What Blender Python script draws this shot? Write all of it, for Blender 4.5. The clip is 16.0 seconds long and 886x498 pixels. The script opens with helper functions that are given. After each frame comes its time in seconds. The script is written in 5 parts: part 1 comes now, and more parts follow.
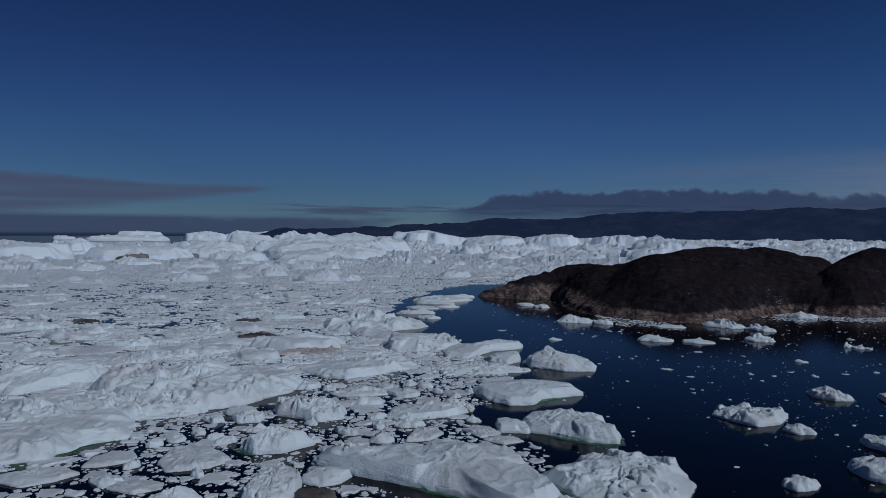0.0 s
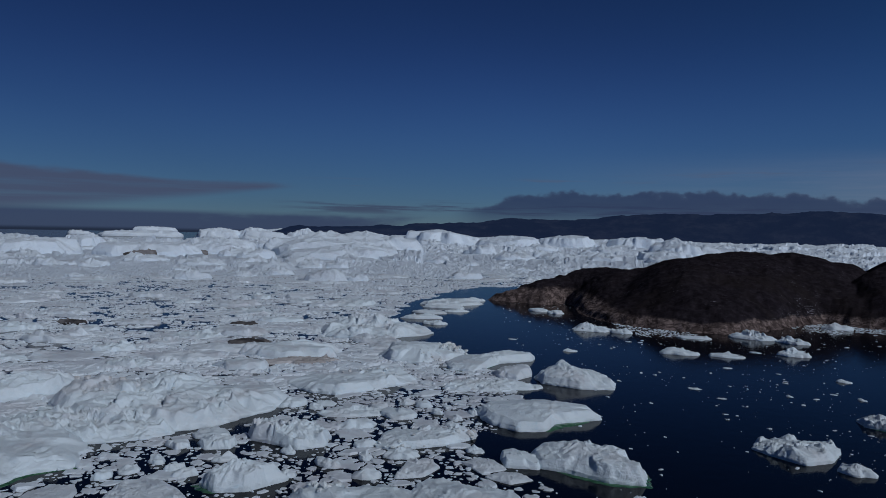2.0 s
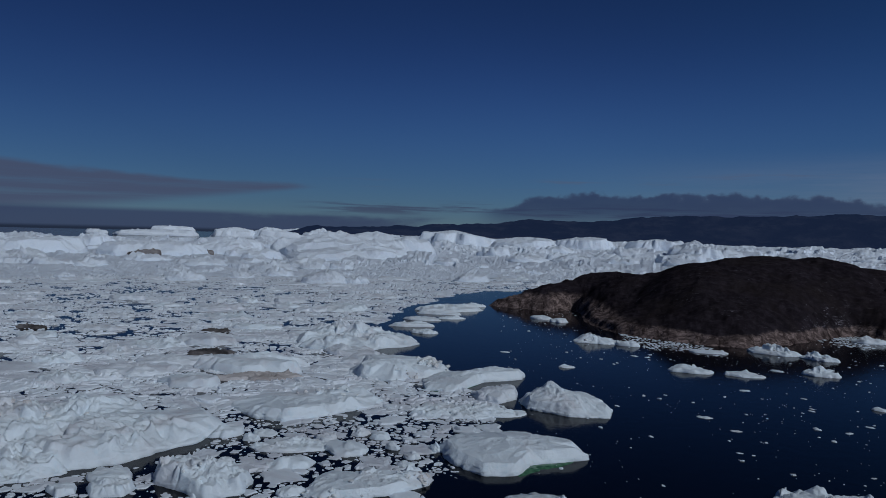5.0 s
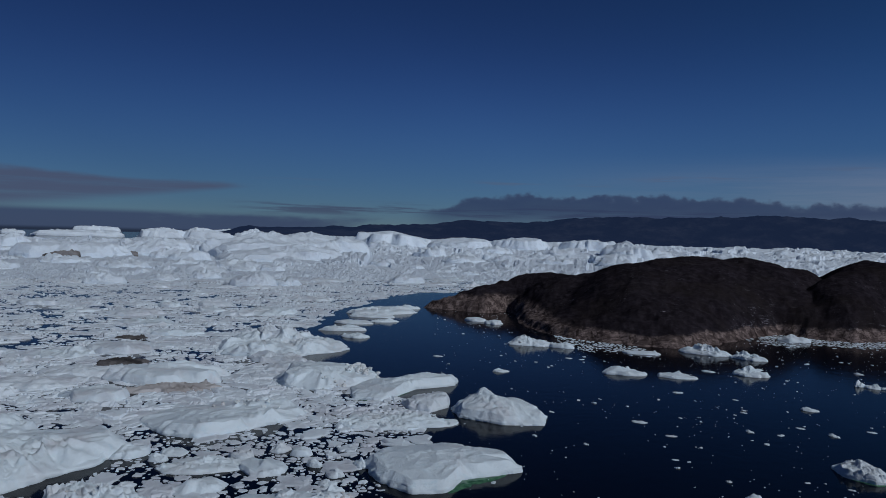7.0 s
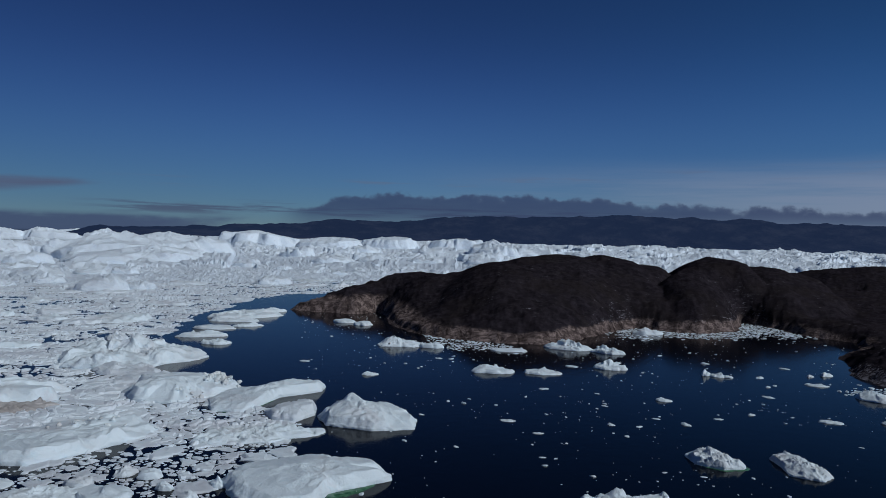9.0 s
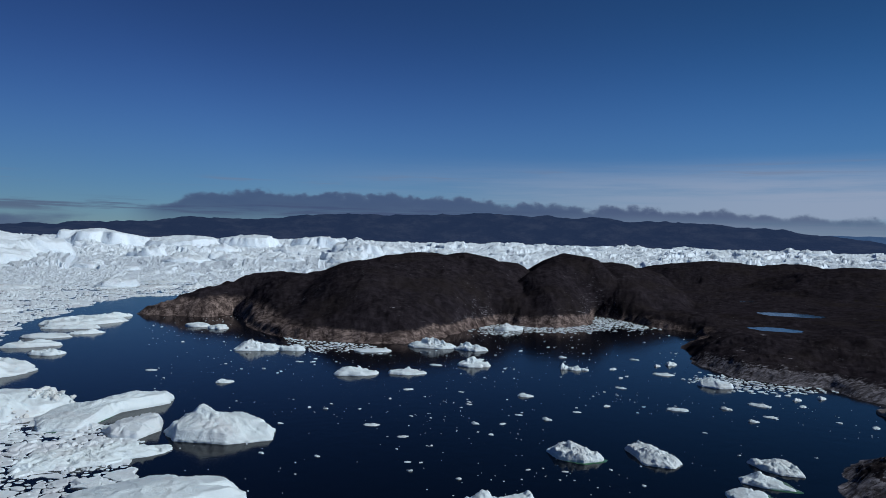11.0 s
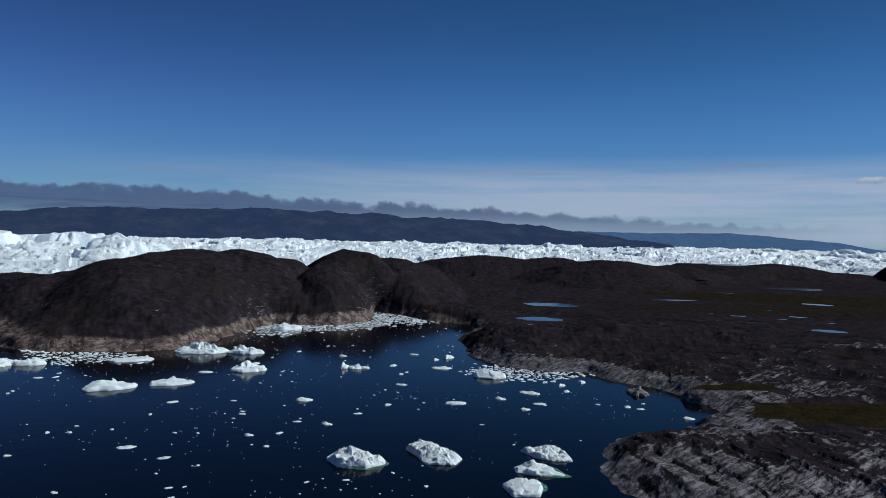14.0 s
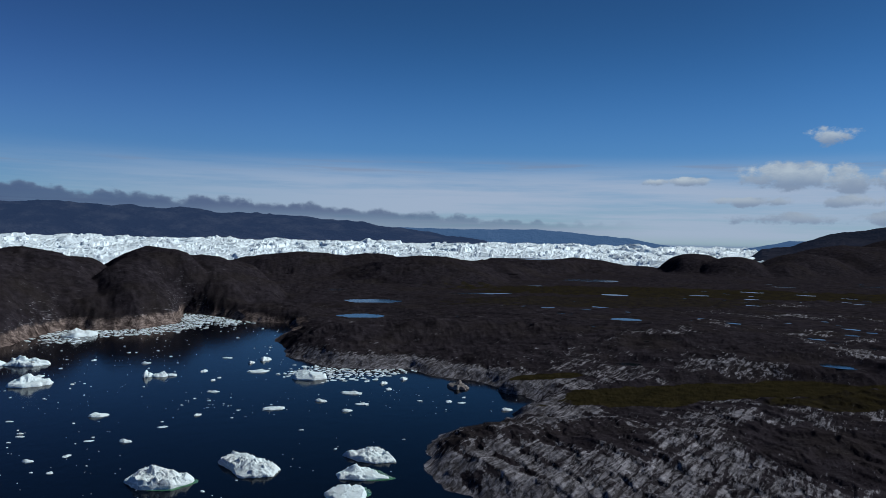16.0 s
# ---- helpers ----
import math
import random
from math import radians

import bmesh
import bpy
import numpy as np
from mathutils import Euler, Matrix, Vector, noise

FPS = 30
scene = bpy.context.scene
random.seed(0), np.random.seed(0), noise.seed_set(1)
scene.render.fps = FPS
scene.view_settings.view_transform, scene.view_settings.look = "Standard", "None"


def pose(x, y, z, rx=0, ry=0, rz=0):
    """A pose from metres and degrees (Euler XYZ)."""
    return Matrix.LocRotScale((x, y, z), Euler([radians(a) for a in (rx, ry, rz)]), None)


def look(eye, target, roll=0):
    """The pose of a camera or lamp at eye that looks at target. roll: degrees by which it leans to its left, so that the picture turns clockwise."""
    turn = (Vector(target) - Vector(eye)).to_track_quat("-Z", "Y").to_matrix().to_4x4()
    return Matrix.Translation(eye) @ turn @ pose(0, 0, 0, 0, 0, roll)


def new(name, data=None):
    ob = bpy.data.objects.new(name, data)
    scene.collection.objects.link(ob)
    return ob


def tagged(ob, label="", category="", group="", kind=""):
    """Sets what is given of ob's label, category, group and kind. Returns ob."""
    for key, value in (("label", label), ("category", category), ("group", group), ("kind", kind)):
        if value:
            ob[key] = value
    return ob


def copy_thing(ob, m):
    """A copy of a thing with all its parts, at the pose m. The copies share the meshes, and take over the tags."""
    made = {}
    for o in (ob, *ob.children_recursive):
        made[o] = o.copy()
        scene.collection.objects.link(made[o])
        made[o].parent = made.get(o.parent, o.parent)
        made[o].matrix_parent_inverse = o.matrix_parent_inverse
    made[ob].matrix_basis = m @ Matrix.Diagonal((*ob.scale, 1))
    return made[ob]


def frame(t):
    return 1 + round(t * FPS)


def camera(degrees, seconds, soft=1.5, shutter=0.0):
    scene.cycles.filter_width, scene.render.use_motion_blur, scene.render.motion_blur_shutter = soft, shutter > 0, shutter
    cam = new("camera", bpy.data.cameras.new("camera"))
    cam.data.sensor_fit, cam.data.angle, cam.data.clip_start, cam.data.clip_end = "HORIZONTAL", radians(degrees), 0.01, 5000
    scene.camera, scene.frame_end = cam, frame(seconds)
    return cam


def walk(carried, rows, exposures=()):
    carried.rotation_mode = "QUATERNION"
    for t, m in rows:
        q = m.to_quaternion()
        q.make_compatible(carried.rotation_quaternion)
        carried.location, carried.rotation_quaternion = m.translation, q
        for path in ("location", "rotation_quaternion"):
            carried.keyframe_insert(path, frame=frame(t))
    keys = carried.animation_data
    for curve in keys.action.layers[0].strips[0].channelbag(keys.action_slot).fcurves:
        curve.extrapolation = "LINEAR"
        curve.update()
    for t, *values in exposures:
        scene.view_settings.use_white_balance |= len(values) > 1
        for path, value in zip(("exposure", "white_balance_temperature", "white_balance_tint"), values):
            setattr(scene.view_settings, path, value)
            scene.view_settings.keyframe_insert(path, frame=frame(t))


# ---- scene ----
cam = camera(64.6, 16.0, soft=0.5)
# seconds, x, y, height, pitch, roll, yaw
PATH = [
    (0.0, 0.00, 0.00, 50.00, -1.52, -0.40, -0.03),
    (0.5, 0.05, 6.78, 50.02, -1.46, -0.13, -0.18),
    (1.0, -0.07, 12.20, 50.34, -1.47, -0.25, -0.28),
    (1.5, 0.95, 18.89, 50.33, -1.51, -0.65, 0.07),
    (2.0, 3.34, 24.28, 50.45, -1.59, -1.16, 1.18),
    (2.5, 6.47, 29.38, 50.52, -1.69, -1.55, 1.79),
    (3.0, 10.34, 34.70, 50.74, -1.72, -1.66, 2.13),
    (3.5, 12.91, 40.13, 50.46, -1.67, -1.66, 2.69),
    (6.0, 18.15, 62.11, 50.71, -1.48, -1.39, 2.67),
    (6.5, 18.64, 63.81, 50.63, -1.41, -1.39, 0.12),
    (7.0, 18.82, 65.10, 50.71, -1.37, -1.54, -2.37),
    (7.5, 19.22, 66.51, 50.81, -1.29, -1.44, -4.86),
    (8.0, 19.52, 67.68, 50.92, -1.26, -1.41, -7.44),
    (8.5, 19.89, 69.30, 50.83, -1.19, -1.44, -10.20),
    (9.0, 20.25, 70.49, 51.00, -1.18, -1.37, -12.94),
    (11.5, 23.16, 77.43, 51.18, -1.10, -1.26, -26.81),
    (12.0, 23.94, 78.58, 51.22, -1.10, -1.23, -29.58),
    (12.5, 24.76, 79.77, 51.27, -1.11, -1.12, -32.36),
    (13.0, 25.67, 81.04, 51.17, -1.09, -1.21, -35.17),
    (13.5, 26.59, 82.29, 51.27, -1.12, -1.22, -38.07),
    (14.0, 27.43, 83.34, 51.36, -1.11, -1.25, -41.87),
    (14.5, 28.55, 84.43, 51.36, -1.13, -1.21, -45.69),
    (15.0, 29.59, 85.56, 51.31, -1.10, -1.33, -49.49),
    (15.5, 30.87, 86.51, 51.31, -1.12, -1.32, -53.28),
    (16.0, 31.73, 87.61, 51.35, -1.13, -1.28, -56.52),
]
# seconds, stops, kelvin, tint
EXPO = [(0.0, -0.92, 5900, 9), (3.5, -0.93, 5900, 9), (7.0, -0.78, 5950, 8), (9.0, -0.43, 6050, 6), (11.5, 0.15, 6250, 3), (12.5, 0.26, 6350, 2), (14.5, 0.36, 6330, 1), (16.0, 0.38, 6350, 0)]
walk(cam, [(t, pose(x, y, z, 90 + p, r, yaw)) for t, x, y, z, p, r, yaw in PATH], EXPO)

# ---- light ----
SUN_AZ, SUN_EL = 132.0, 37.0  # clockwise from +y, above the horizon
sun = new("sun", bpy.data.lights.new("sun", "SUN"))
sun.data.energy, sun.data.angle, sun.data.color = 3.0, radians(0.6), (1.0, 0.97, 0.93)
sun.matrix_world = look((1000 * math.sin(radians(SUN_AZ)), 1000 * math.cos(radians(SUN_AZ)), 1000 * math.tan(radians(SUN_EL))), (0, 0, 0))


class Nodes:
    """Short hand for node trees."""

    def __init__(self, tree):
        self.tree = tree
        tree.nodes.clear()

    def add(self, kind, *inputs, **settings):
        n = self.tree.nodes.new(kind)
        for key, value in settings.items():
            if key in n.inputs:
                self.plug(value, n.inputs[key])
            else:
                setattr_named(n, key, value)
        for i, value in enumerate(inputs):
            if value is not None:
                self.plug(value, n.inputs[i])
        return n

    def plug(self, value, socket):
        if isinstance(value, bpy.types.Node):
            value = value.outputs[0]
        if isinstance(value, bpy.types.NodeSocket):
            self.tree.links.new(value, socket)
        else:
            socket.default_value = value

    def math(self, op, a, b=0.0, c=0.0, clamp=False):
        n = self.tree.nodes.new("ShaderNodeMath")
        n.operation, n.use_clamp = op, clamp
        for i, v in enumerate((a, b, c)):
            self.plug(v, n.inputs[i])
        return n.outputs[0]

    def ramp(self, value, lo, hi, out_lo=0.0, out_hi=1.0, smooth=True):
        n = self.tree.nodes.new("ShaderNodeMapRange")
        n.interpolation_type = "SMOOTHSTEP" if smooth else "LINEAR"
        for i, v in enumerate((value, lo, hi, out_lo, out_hi)):
            self.plug(v, n.inputs[i])
        return n.outputs[0]

    def noise(self, vector, scale, detail=4.0, rough=0.55, distort=0.0):
        n = self.tree.nodes.new("ShaderNodeTexNoise")
        if vector is not None:
            self.plug(vector, n.inputs["Vector"])
        n.inputs["Scale"].default_value, n.inputs["Detail"].default_value = scale, detail
        n.inputs["Roughness"].default_value, n.inputs["Distortion"].default_value = rough, distort
        return n.outputs[0]

    def mix(self, fac, a, b, blend="MIX"):
        n = self.tree.nodes.new("ShaderNodeMix")
        n.data_type, n.blend_type = "RGBA", blend
        self.plug(fac, n.inputs[0])
        for v, sock in ((a, n.inputs[6]), (b, n.inputs[7])):
            self.plug((*v, 1.0) if isinstance(v, tuple) and len(v) == 3 else v, sock)
        return n.outputs[2]


def setattr_named(node, key, value):
    if key == "operation":
        node.operation = value
    elif key == "attribute_name":
        node.attribute_name = value
    elif key == "feature":
        node.feature = value


# ---- sky ----
world = bpy.data.worlds.new("world")
scene.world = world
world.use_nodes = True
w = Nodes(world.node_tree)
sky = w.add("ShaderNodeTexSky")
sky.sky_type, sky.sun_disc = "NISHITA", False
sky.sun_elevation, sky.sun_rotation = radians(SUN_EL), radians(SUN_AZ)
sky.altitude, sky.air_density, sky.dust_density, sky.ozone_density = 1500, 1.0, 0.1, 4.0
way = w.add("ShaderNodeTexCoord").outputs["Generated"]
xyz = w.add("ShaderNodeSeparateXYZ", way)
deg = 180 / math.pi
az = w.math("MULTIPLY", w.math("ARCTAN2", xyz.outputs[0], xyz.outputs[1]), deg)
el = w.math("MULTIPLY", w.math("ARCSINE", xyz.outputs[2]), deg)


def sky_noise(kx, ky, detail=5.0, rough=0.55, shift=0.0):
    v = w.add("ShaderNodeCombineXYZ", w.math("MULTIPLY_ADD", az, kx, shift), w.math("MULTIPLY", el, ky), 0.37 + shift)
    return w.noise(v, 1.0, detail, rough)


def band(value, a, b, c, d):
    """1 between b and c, fading to 0 at a and d."""
    return w.math("MULTIPLY", w.ramp(value, a, b), w.ramp(value, c, d, 1.0, 0.0))


def over(below, mask, colour):
    return w.mix(mask, below, colour)


# the clear sky is deep blue overhead, a muted teal near the horizon, and darkens away from the sun
to_sun = Vector((math.sin(radians(SUN_AZ)) * math.cos(radians(SUN_EL)), math.cos(radians(SUN_AZ)) * math.cos(radians(SUN_EL)), math.sin(radians(SUN_EL))))
facing = w.tree.nodes.new("ShaderNodeVectorMath")
facing.operation = "DOT_PRODUCT"
w.plug(way, facing.inputs[0])
facing.inputs[1].default_value = to_sun
clear = w.mix(1.0, sky.outputs[0], w.mix(w.ramp(el, 2.0, 15.0), (0.48, 0.69, 1.0), w.mix(w.ramp(facing.outputs["Value"], -0.35, 0.4), (0.40, 0.57, 1.0), (0.35, 0.65, 1.0))), "MULTIPLY")
dim = w.math("MULTIPLY", w.math("MULTIPLY", w.ramp(facing.outputs["Value"], -0.66, -0.38, 0.53, 0.72, False), w.math("MULTIPLY", w.ramp(facing.outputs["Value"], -0.38, 0.1, 1.0, 1.12, False), w.ramp(facing.outputs["Value"], 0.15, 0.6, 1.0, 0.82, False))), w.math("MULTIPLY", w.ramp(el, 1.0, 12.0, 0.64, 0.69), w.math("MULTIPLY", w.ramp(el, 6.0, 20.0, 1.05, 0.70), w.ramp(el, 20.0, 36.0, 1.0, 0.30))))
clear = w.mix(1.0, clear, w.add("ShaderNodeCombineColor", dim, dim, dim).outputs[0], "MULTIPLY")
col = clear
# thin bright veil low over the inland side
wisps = sky_noise(0.05, 0.9, 5.0, 0.6, 3.0)
veil = w.math("MULTIPLY", band(el, -1.0, 0.6, 3.6, 6.8), w.ramp(az, 2.0, 58.0))
veil = w.math("MULTIPLY", veil, w.ramp(wisps, 0.22, 0.60, 0.25, 1.0), clamp=True)
col = over(col, w.math("MULTIPLY", veil, 0.88), (2.7, 3.05, 4.15))
# grey layer cloud out over the sea, in a wedge and a low bar
edge = sky_noise(0.09, 0.35, 5.0, 0.55, 7.0)
top = w.math("ADD", w.ramp(az, -40.0, -13.0, 4.35, 3.45, False), w.ramp(edge, 0.3, 0.7, -0.28, 0.28))
wedge = w.math("MULTIPLY", w.ramp(w.math("SUBTRACT", top, el), 0.0, 0.5), w.ramp(el, w.ramp(az, -40.0, -13.0, -0.8, 3.0, False), w.ramp(az, -40.0, -13.0, 1.0, 3.4, False)))
wedge = w.math("MULTIPLY", wedge, w.math("MULTIPLY", w.ramp(az, -12.0, -16.0), w.ramp(sky_noise(0.06, 1.6, 4.0, 0.6, 4.0), 0.3, 0.6, 0.55, 1.0)))
col = over(col, w.math("MULTIPLY", wedge, 0.92), (1.02, 1.24, 2.05))
# thin rosy wisps higher up
wisp = w.math("MULTIPLY", band(el, w.ramp(az, -12.0, 60.0, 3.1, 4.9), w.ramp(az, -12.0, 60.0, 3.5, 5.3), w.ramp(az, -12.0, 60.0, 3.7, 5.6), w.ramp(az, -12.0, 60.0, 4.1, 6.3)), w.ramp(sky_noise(0.10, 1.8, 4.0, 0.6, 31.0), 0.50, 0.66))
col = over(col, w.math("MULTIPLY", w.math("MULTIPLY", wisp, w.ramp(az, -14.0, -9.0)), 0.35), (1.55, 1.55, 2.1))
bar = w.math("MULTIPLY", band(el, -1.2, -0.8, 0.75, 1.25), w.ramp(w.math("ADD", az, w.ramp(edge, 0.3, 0.7, -9.0, 9.0)), -4.0, -18.0))
col = over(col, w.math("MULTIPLY", bar, 0.88), (0.62, 0.84, 1.66))
streak = w.math("MULTIPLY", band(el, 0.9, 1.5, 1.9, 2.5), w.math("MULTIPLY", band(az, -16.0, -9.0, 18.0, 40.0), w.ramp(sky_noise(0.12, 2.4, 4.0, 0.6, 1.0), 0.45, 0.62)))
col = over(col, w.math("MULTIPLY", streak, 0.7), (0.70, 0.78, 1.45))
# bank of dark heaped cloud behind the far hills, sinking inland
lumps = sky_noise(0.42, 0.30, 3.0, 0.5, 11.0)
fine = sky_noise(0.9, 1.2, 4.0, 0.6, 5.0)
crest = w.math("ADD", w.ramp(az, 22.0, 48.0, 3.25, 2.15, False), w.ramp(az, 48.0, 68.0, 0.0, -0.75, False))
crest = w.math("ADD", crest, w.ramp(lumps, 0.3, 0.7, -0.30, 0.30))
crest = w.math("ADD", crest, w.ramp(fine, 0.3, 0.7, -0.15, 0.15))
crest = w.math("MULTIPLY", crest, w.ramp(az, -3.0, 9.0, 0.50, 1.0))
under = w.math("SUBTRACT", crest, el)
bank = w.math("MULTIPLY", w.ramp(under, 0.0, 0.34), w.ramp(el, 0.6, 2.2, 0.45, 1.0))
bank = w.math("MULTIPLY", bank, w.math("MULTIPLY", w.ramp(az, 74.0, 60.0), w.ramp(az, -1.0, 2.5)))
tint = w.mix(w.math("MULTIPLY", w.ramp(under, 0.55, 0.05), w.ramp(az, 8.0, 60.0, 0.15, 0.8)), (0.43, 0.61, 1.36), (1.6, 2.0, 2.8))
tint = w.mix(w.ramp(sky_noise(0.3, 1.1, 5.0, 0.6, 2.0), 0.35, 0.7, 0.0, 0.35), tint, (0.60, 0.86, 1.6))
col = over(col, w.math("MULTIPLY", bank, 0.85), tint)
# heaped white clouds inland
puffs = w.math("ADD", w.math("MULTIPLY", sky_noise(0.55, 0.85, 5.0, 0.62, 19.0), 4.0), -2.0)
tops, bright = None, None
for at_az, at_el, half_az, half_el in ((85.4, 7.6, 2.0, 0.75), (82.4, 4.9, 3.4, 1.1), (86.6, 4.6, 1.7, 1.2), (89.6, 4.8, 1.6, 1.3), (80.0, 3.0, 3.6, 0.42), (86.5, 3.0, 2.6, 0.5), (82.5, 1.75, 5.0, 0.55), (90.5, 1.8, 4.5, 0.6), (75.0, 4.5, 2.6, 0.4), (94.0, 6.0, 3.0, 1.5)):
    du = w.math("DIVIDE", w.math("SUBTRACT", az, at_az), half_az)
    dv = w.math("DIVIDE", w.math("SUBTRACT", el, at_el), half_el)
    puff = w.math("SUBTRACT", 1.0, w.math("ADD", w.math("MULTIPLY", du, du), w.math("MULTIPLY", dv, dv)))
    lit = w.math("MULTIPLY", w.ramp(dv, -0.7, 0.5), w.ramp(at_el, 2.0, 4.5, 0.4, 1.0))
    lit = w.math("MULTIPLY", lit, w.ramp(puff, -0.6, 0.2))
    tops = puff if tops is None else w.math("MAXIMUM", tops, puff)
    bright = lit if bright is None else w.math("MAXIMUM", bright, lit)
heap = w.ramp(w.math("ADD", tops, puffs), -0.05, 0.75)
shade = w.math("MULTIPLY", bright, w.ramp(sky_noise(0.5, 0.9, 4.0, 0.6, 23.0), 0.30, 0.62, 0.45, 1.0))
col = over(col, w.math("MULTIPLY", heap, 0.85), w.mix(shade, (1.5, 1.85, 2.75), (3.5, 3.75, 4.3)))
# dark sea and land haze below the horizon
col = over(col, w.ramp(el, -0.2, -0.5), w.mix(w.ramp(az, 48.0, 66.0), (0.30, 0.42, 0.75), (1.5, 1.95, 2.9)))
w.add("ShaderNodeOutputWorld", w.add("ShaderNodeBackground", col, 0.11))


# ---- noise over arrays ----
def hashed(ix, iy, seed):
    h = (ix.astype(np.int64) * 374761393 + iy.astype(np.int64) * 668265263 + seed * 1442695041) & 0xFFFFFFFF
    h = ((h ^ (h >> 13)) * 1274126177) & 0xFFFFFFFF
    h = ((h ^ (h >> 16)) * 2246822519) & 0xFFFFFFFF
    return ((h ^ (h >> 15)) & 0xFFFFFF) / float(0xFFFFFF)


def gnoise(x, y, seed=0):
    """Gradient noise, about -1 to 1."""
    x, y = np.asarray(x, float), np.asarray(y, float)
    ix, iy = np.floor(x), np.floor(y)
    fx, fy = x - ix, y - iy
    u, v = fx * fx * fx * (fx * (fx * 6 - 15) + 10), fy * fy * fy * (fy * (fy * 6 - 15) + 10)

    def corner(dx, dy):
        a = hashed(ix + dx, iy + dy, seed) * 2 * math.pi
        return np.cos(a) * (fx - dx) + np.sin(a) * (fy - dy)

    lo = corner(0, 0) * (1 - u) + corner(1, 0) * u
    hi = corner(0, 1) * (1 - u) + corner(1, 1) * u
    return 1.5 * (lo * (1 - v) + hi * v)


def fbm(x, y, octaves=4, seed=0, gain=0.5, ridged=False):
    total, amp, norm = 0.0, 1.0, 0.0
    for k in range(octaves):
        n = gnoise(x * 2**k + 17.3 * k, y * 2**k - 9.1 * k, seed + k)
        total = total + amp * ((1 - 2 * np.abs(n)) if ridged else n)
        norm += amp
        amp *= gain
    return total / norm


def tilted(x, y, seed):
    """Worley cells as broken blocks: the gap to the next block, the block's random number, and the slope of its top."""
    x, y = np.asarray(x, float), np.asarray(y, float)
    ix, iy = np.floor(x), np.floor(y)
    f1, f2 = np.full(x.shape, 9.0), np.full(x.shape, 9.0)
    who, ox, oy = np.zeros(x.shape), np.zeros(x.shape), np.zeros(x.shape)
    for dx in (-1, 0, 1):
        for dy in (-1, 0, 1):
            cx, cy = ix + dx, iy + dy
            px, py = x - cx - hashed(cx, cy, seed), y - cy - hashed(cx, cy, seed + 7)
            d = np.hypot(px, py)
            nearer = d < f1
            f2 = np.where(nearer, f1, np.minimum(f2, d))
            who = np.where(nearer, hashed(cx, cy, seed + 13), who)
            ox, oy = np.where(nearer, px, ox), np.where(nearer, py, oy)
            f1 = np.where(nearer, d, f1)
    turn = who * 57.31 * 2 * math.pi
    return f2 - f1, who, np.cos(turn) * ox + np.sin(turn) * oy


def step(v, a, b):
    s = np.clip((v - a) / (b - a), 0, 1)
    return s * s * (3 - 2 * s)


# ---- materials ----
def material(name):
    m = bpy.data.materials.new(name)
    m.use_nodes = True
    return m, Nodes(m.node_tree)


def finish(n, bsdf, bump=None):
    if bump is not None:
        n.plug(bump, bsdf.inputs["Normal"])
    n.add("ShaderNodeOutputMaterial", bsdf)


def place_of(n):
    return n.add("ShaderNodeNewGeometry").outputs["Position"]


def ice_material(name, white, dirt, dirt_share, bump_size, blue=(0.50, 0.68, 0.78), vary=0.35, piece=False, speck=0.3):
    m, n = material(name)
    p = place_of(n)
    coarse, mid = n.noise(p, 0.06, 5, 0.6, 0.6), n.noise(p, 0.42, 7, 0.66, 0.4)
    grain, snow = n.noise(p, 2.4, 6, 0.7), n.noise(p, 7.0, 3, 0.6)
    tone = n.mix(n.ramp(coarse, 0.52 - dirt_share, 0.84 - dirt_share), white, dirt)
    tone = n.mix(n.ramp(mid, 0.52, 0.75, 0.0, 0.45), tone, blue)
    tone = n.mix(n.ramp(grain, 0.58, 0.76, 0.0, speck), tone, dirt)
    info = n.add("ShaderNodeObjectInfo").outputs["Random"] if piece else n.add("ShaderNodeNewGeometry").outputs["Random Per Island"]
    tone = n.mix(n.ramp(info, 0.35, 1.0, 0.0, vary), tone, dirt)
    b = n.add("ShaderNodeBsdfPrincipled", tone, 0.0, n.ramp(mid, 0.3, 0.7, 0.42, 0.75))
    b1 = n.add("ShaderNodeBump", 0.55, bump_size, Height=mid)
    b2 = n.add("ShaderNodeBump", 1.0, bump_size * 0.5, Height=grain)
    b3 = n.add("ShaderNodeBump", 0.6, bump_size * 0.08, Height=snow)
    n.plug(b1, b2.inputs["Normal"])
    n.plug(b2, b3.inputs["Normal"])
    finish(n, b, b3)
    return m


ICE = ice_material("glacier_ice", (0.70, 0.80, 0.885), (0.61, 0.64, 0.70), 0.08, 0.42, (0.52, 0.70, 0.82), vary=0.0, speck=0.25)
GREY_ICE = ice_material("weathered_ice", (0.69, 0.765, 0.85), (0.555, 0.575, 0.64), 0.10, 0.55, vary=0.0)
BLOCK = ice_material("ice_rubble", (0.72, 0.79, 0.83), (0.56, 0.55, 0.56), 0.10, 0.4, vary=0.4, piece=True)
BRASH = ice_material("brash_ice", (0.76, 0.85, 0.94), (0.58, 0.615, 0.69), 0.12, 0.40, vary=0.5, speck=0.35)
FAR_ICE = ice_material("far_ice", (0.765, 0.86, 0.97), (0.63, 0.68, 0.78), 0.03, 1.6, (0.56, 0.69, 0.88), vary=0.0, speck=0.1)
MUDDY = ice_material("muddy_ice", (0.56, 0.55, 0.57), (0.36, 0.34, 0.34), 0.16, 0.6, (0.5, 0.5, 0.5), vary=0.0)
DIRTY = ice_material("dirty_ice", (0.22, 0.21, 0.215), (0.045, 0.041, 0.042), 0.22, 1.0, (0.30, 0.29, 0.29), vary=0.0)


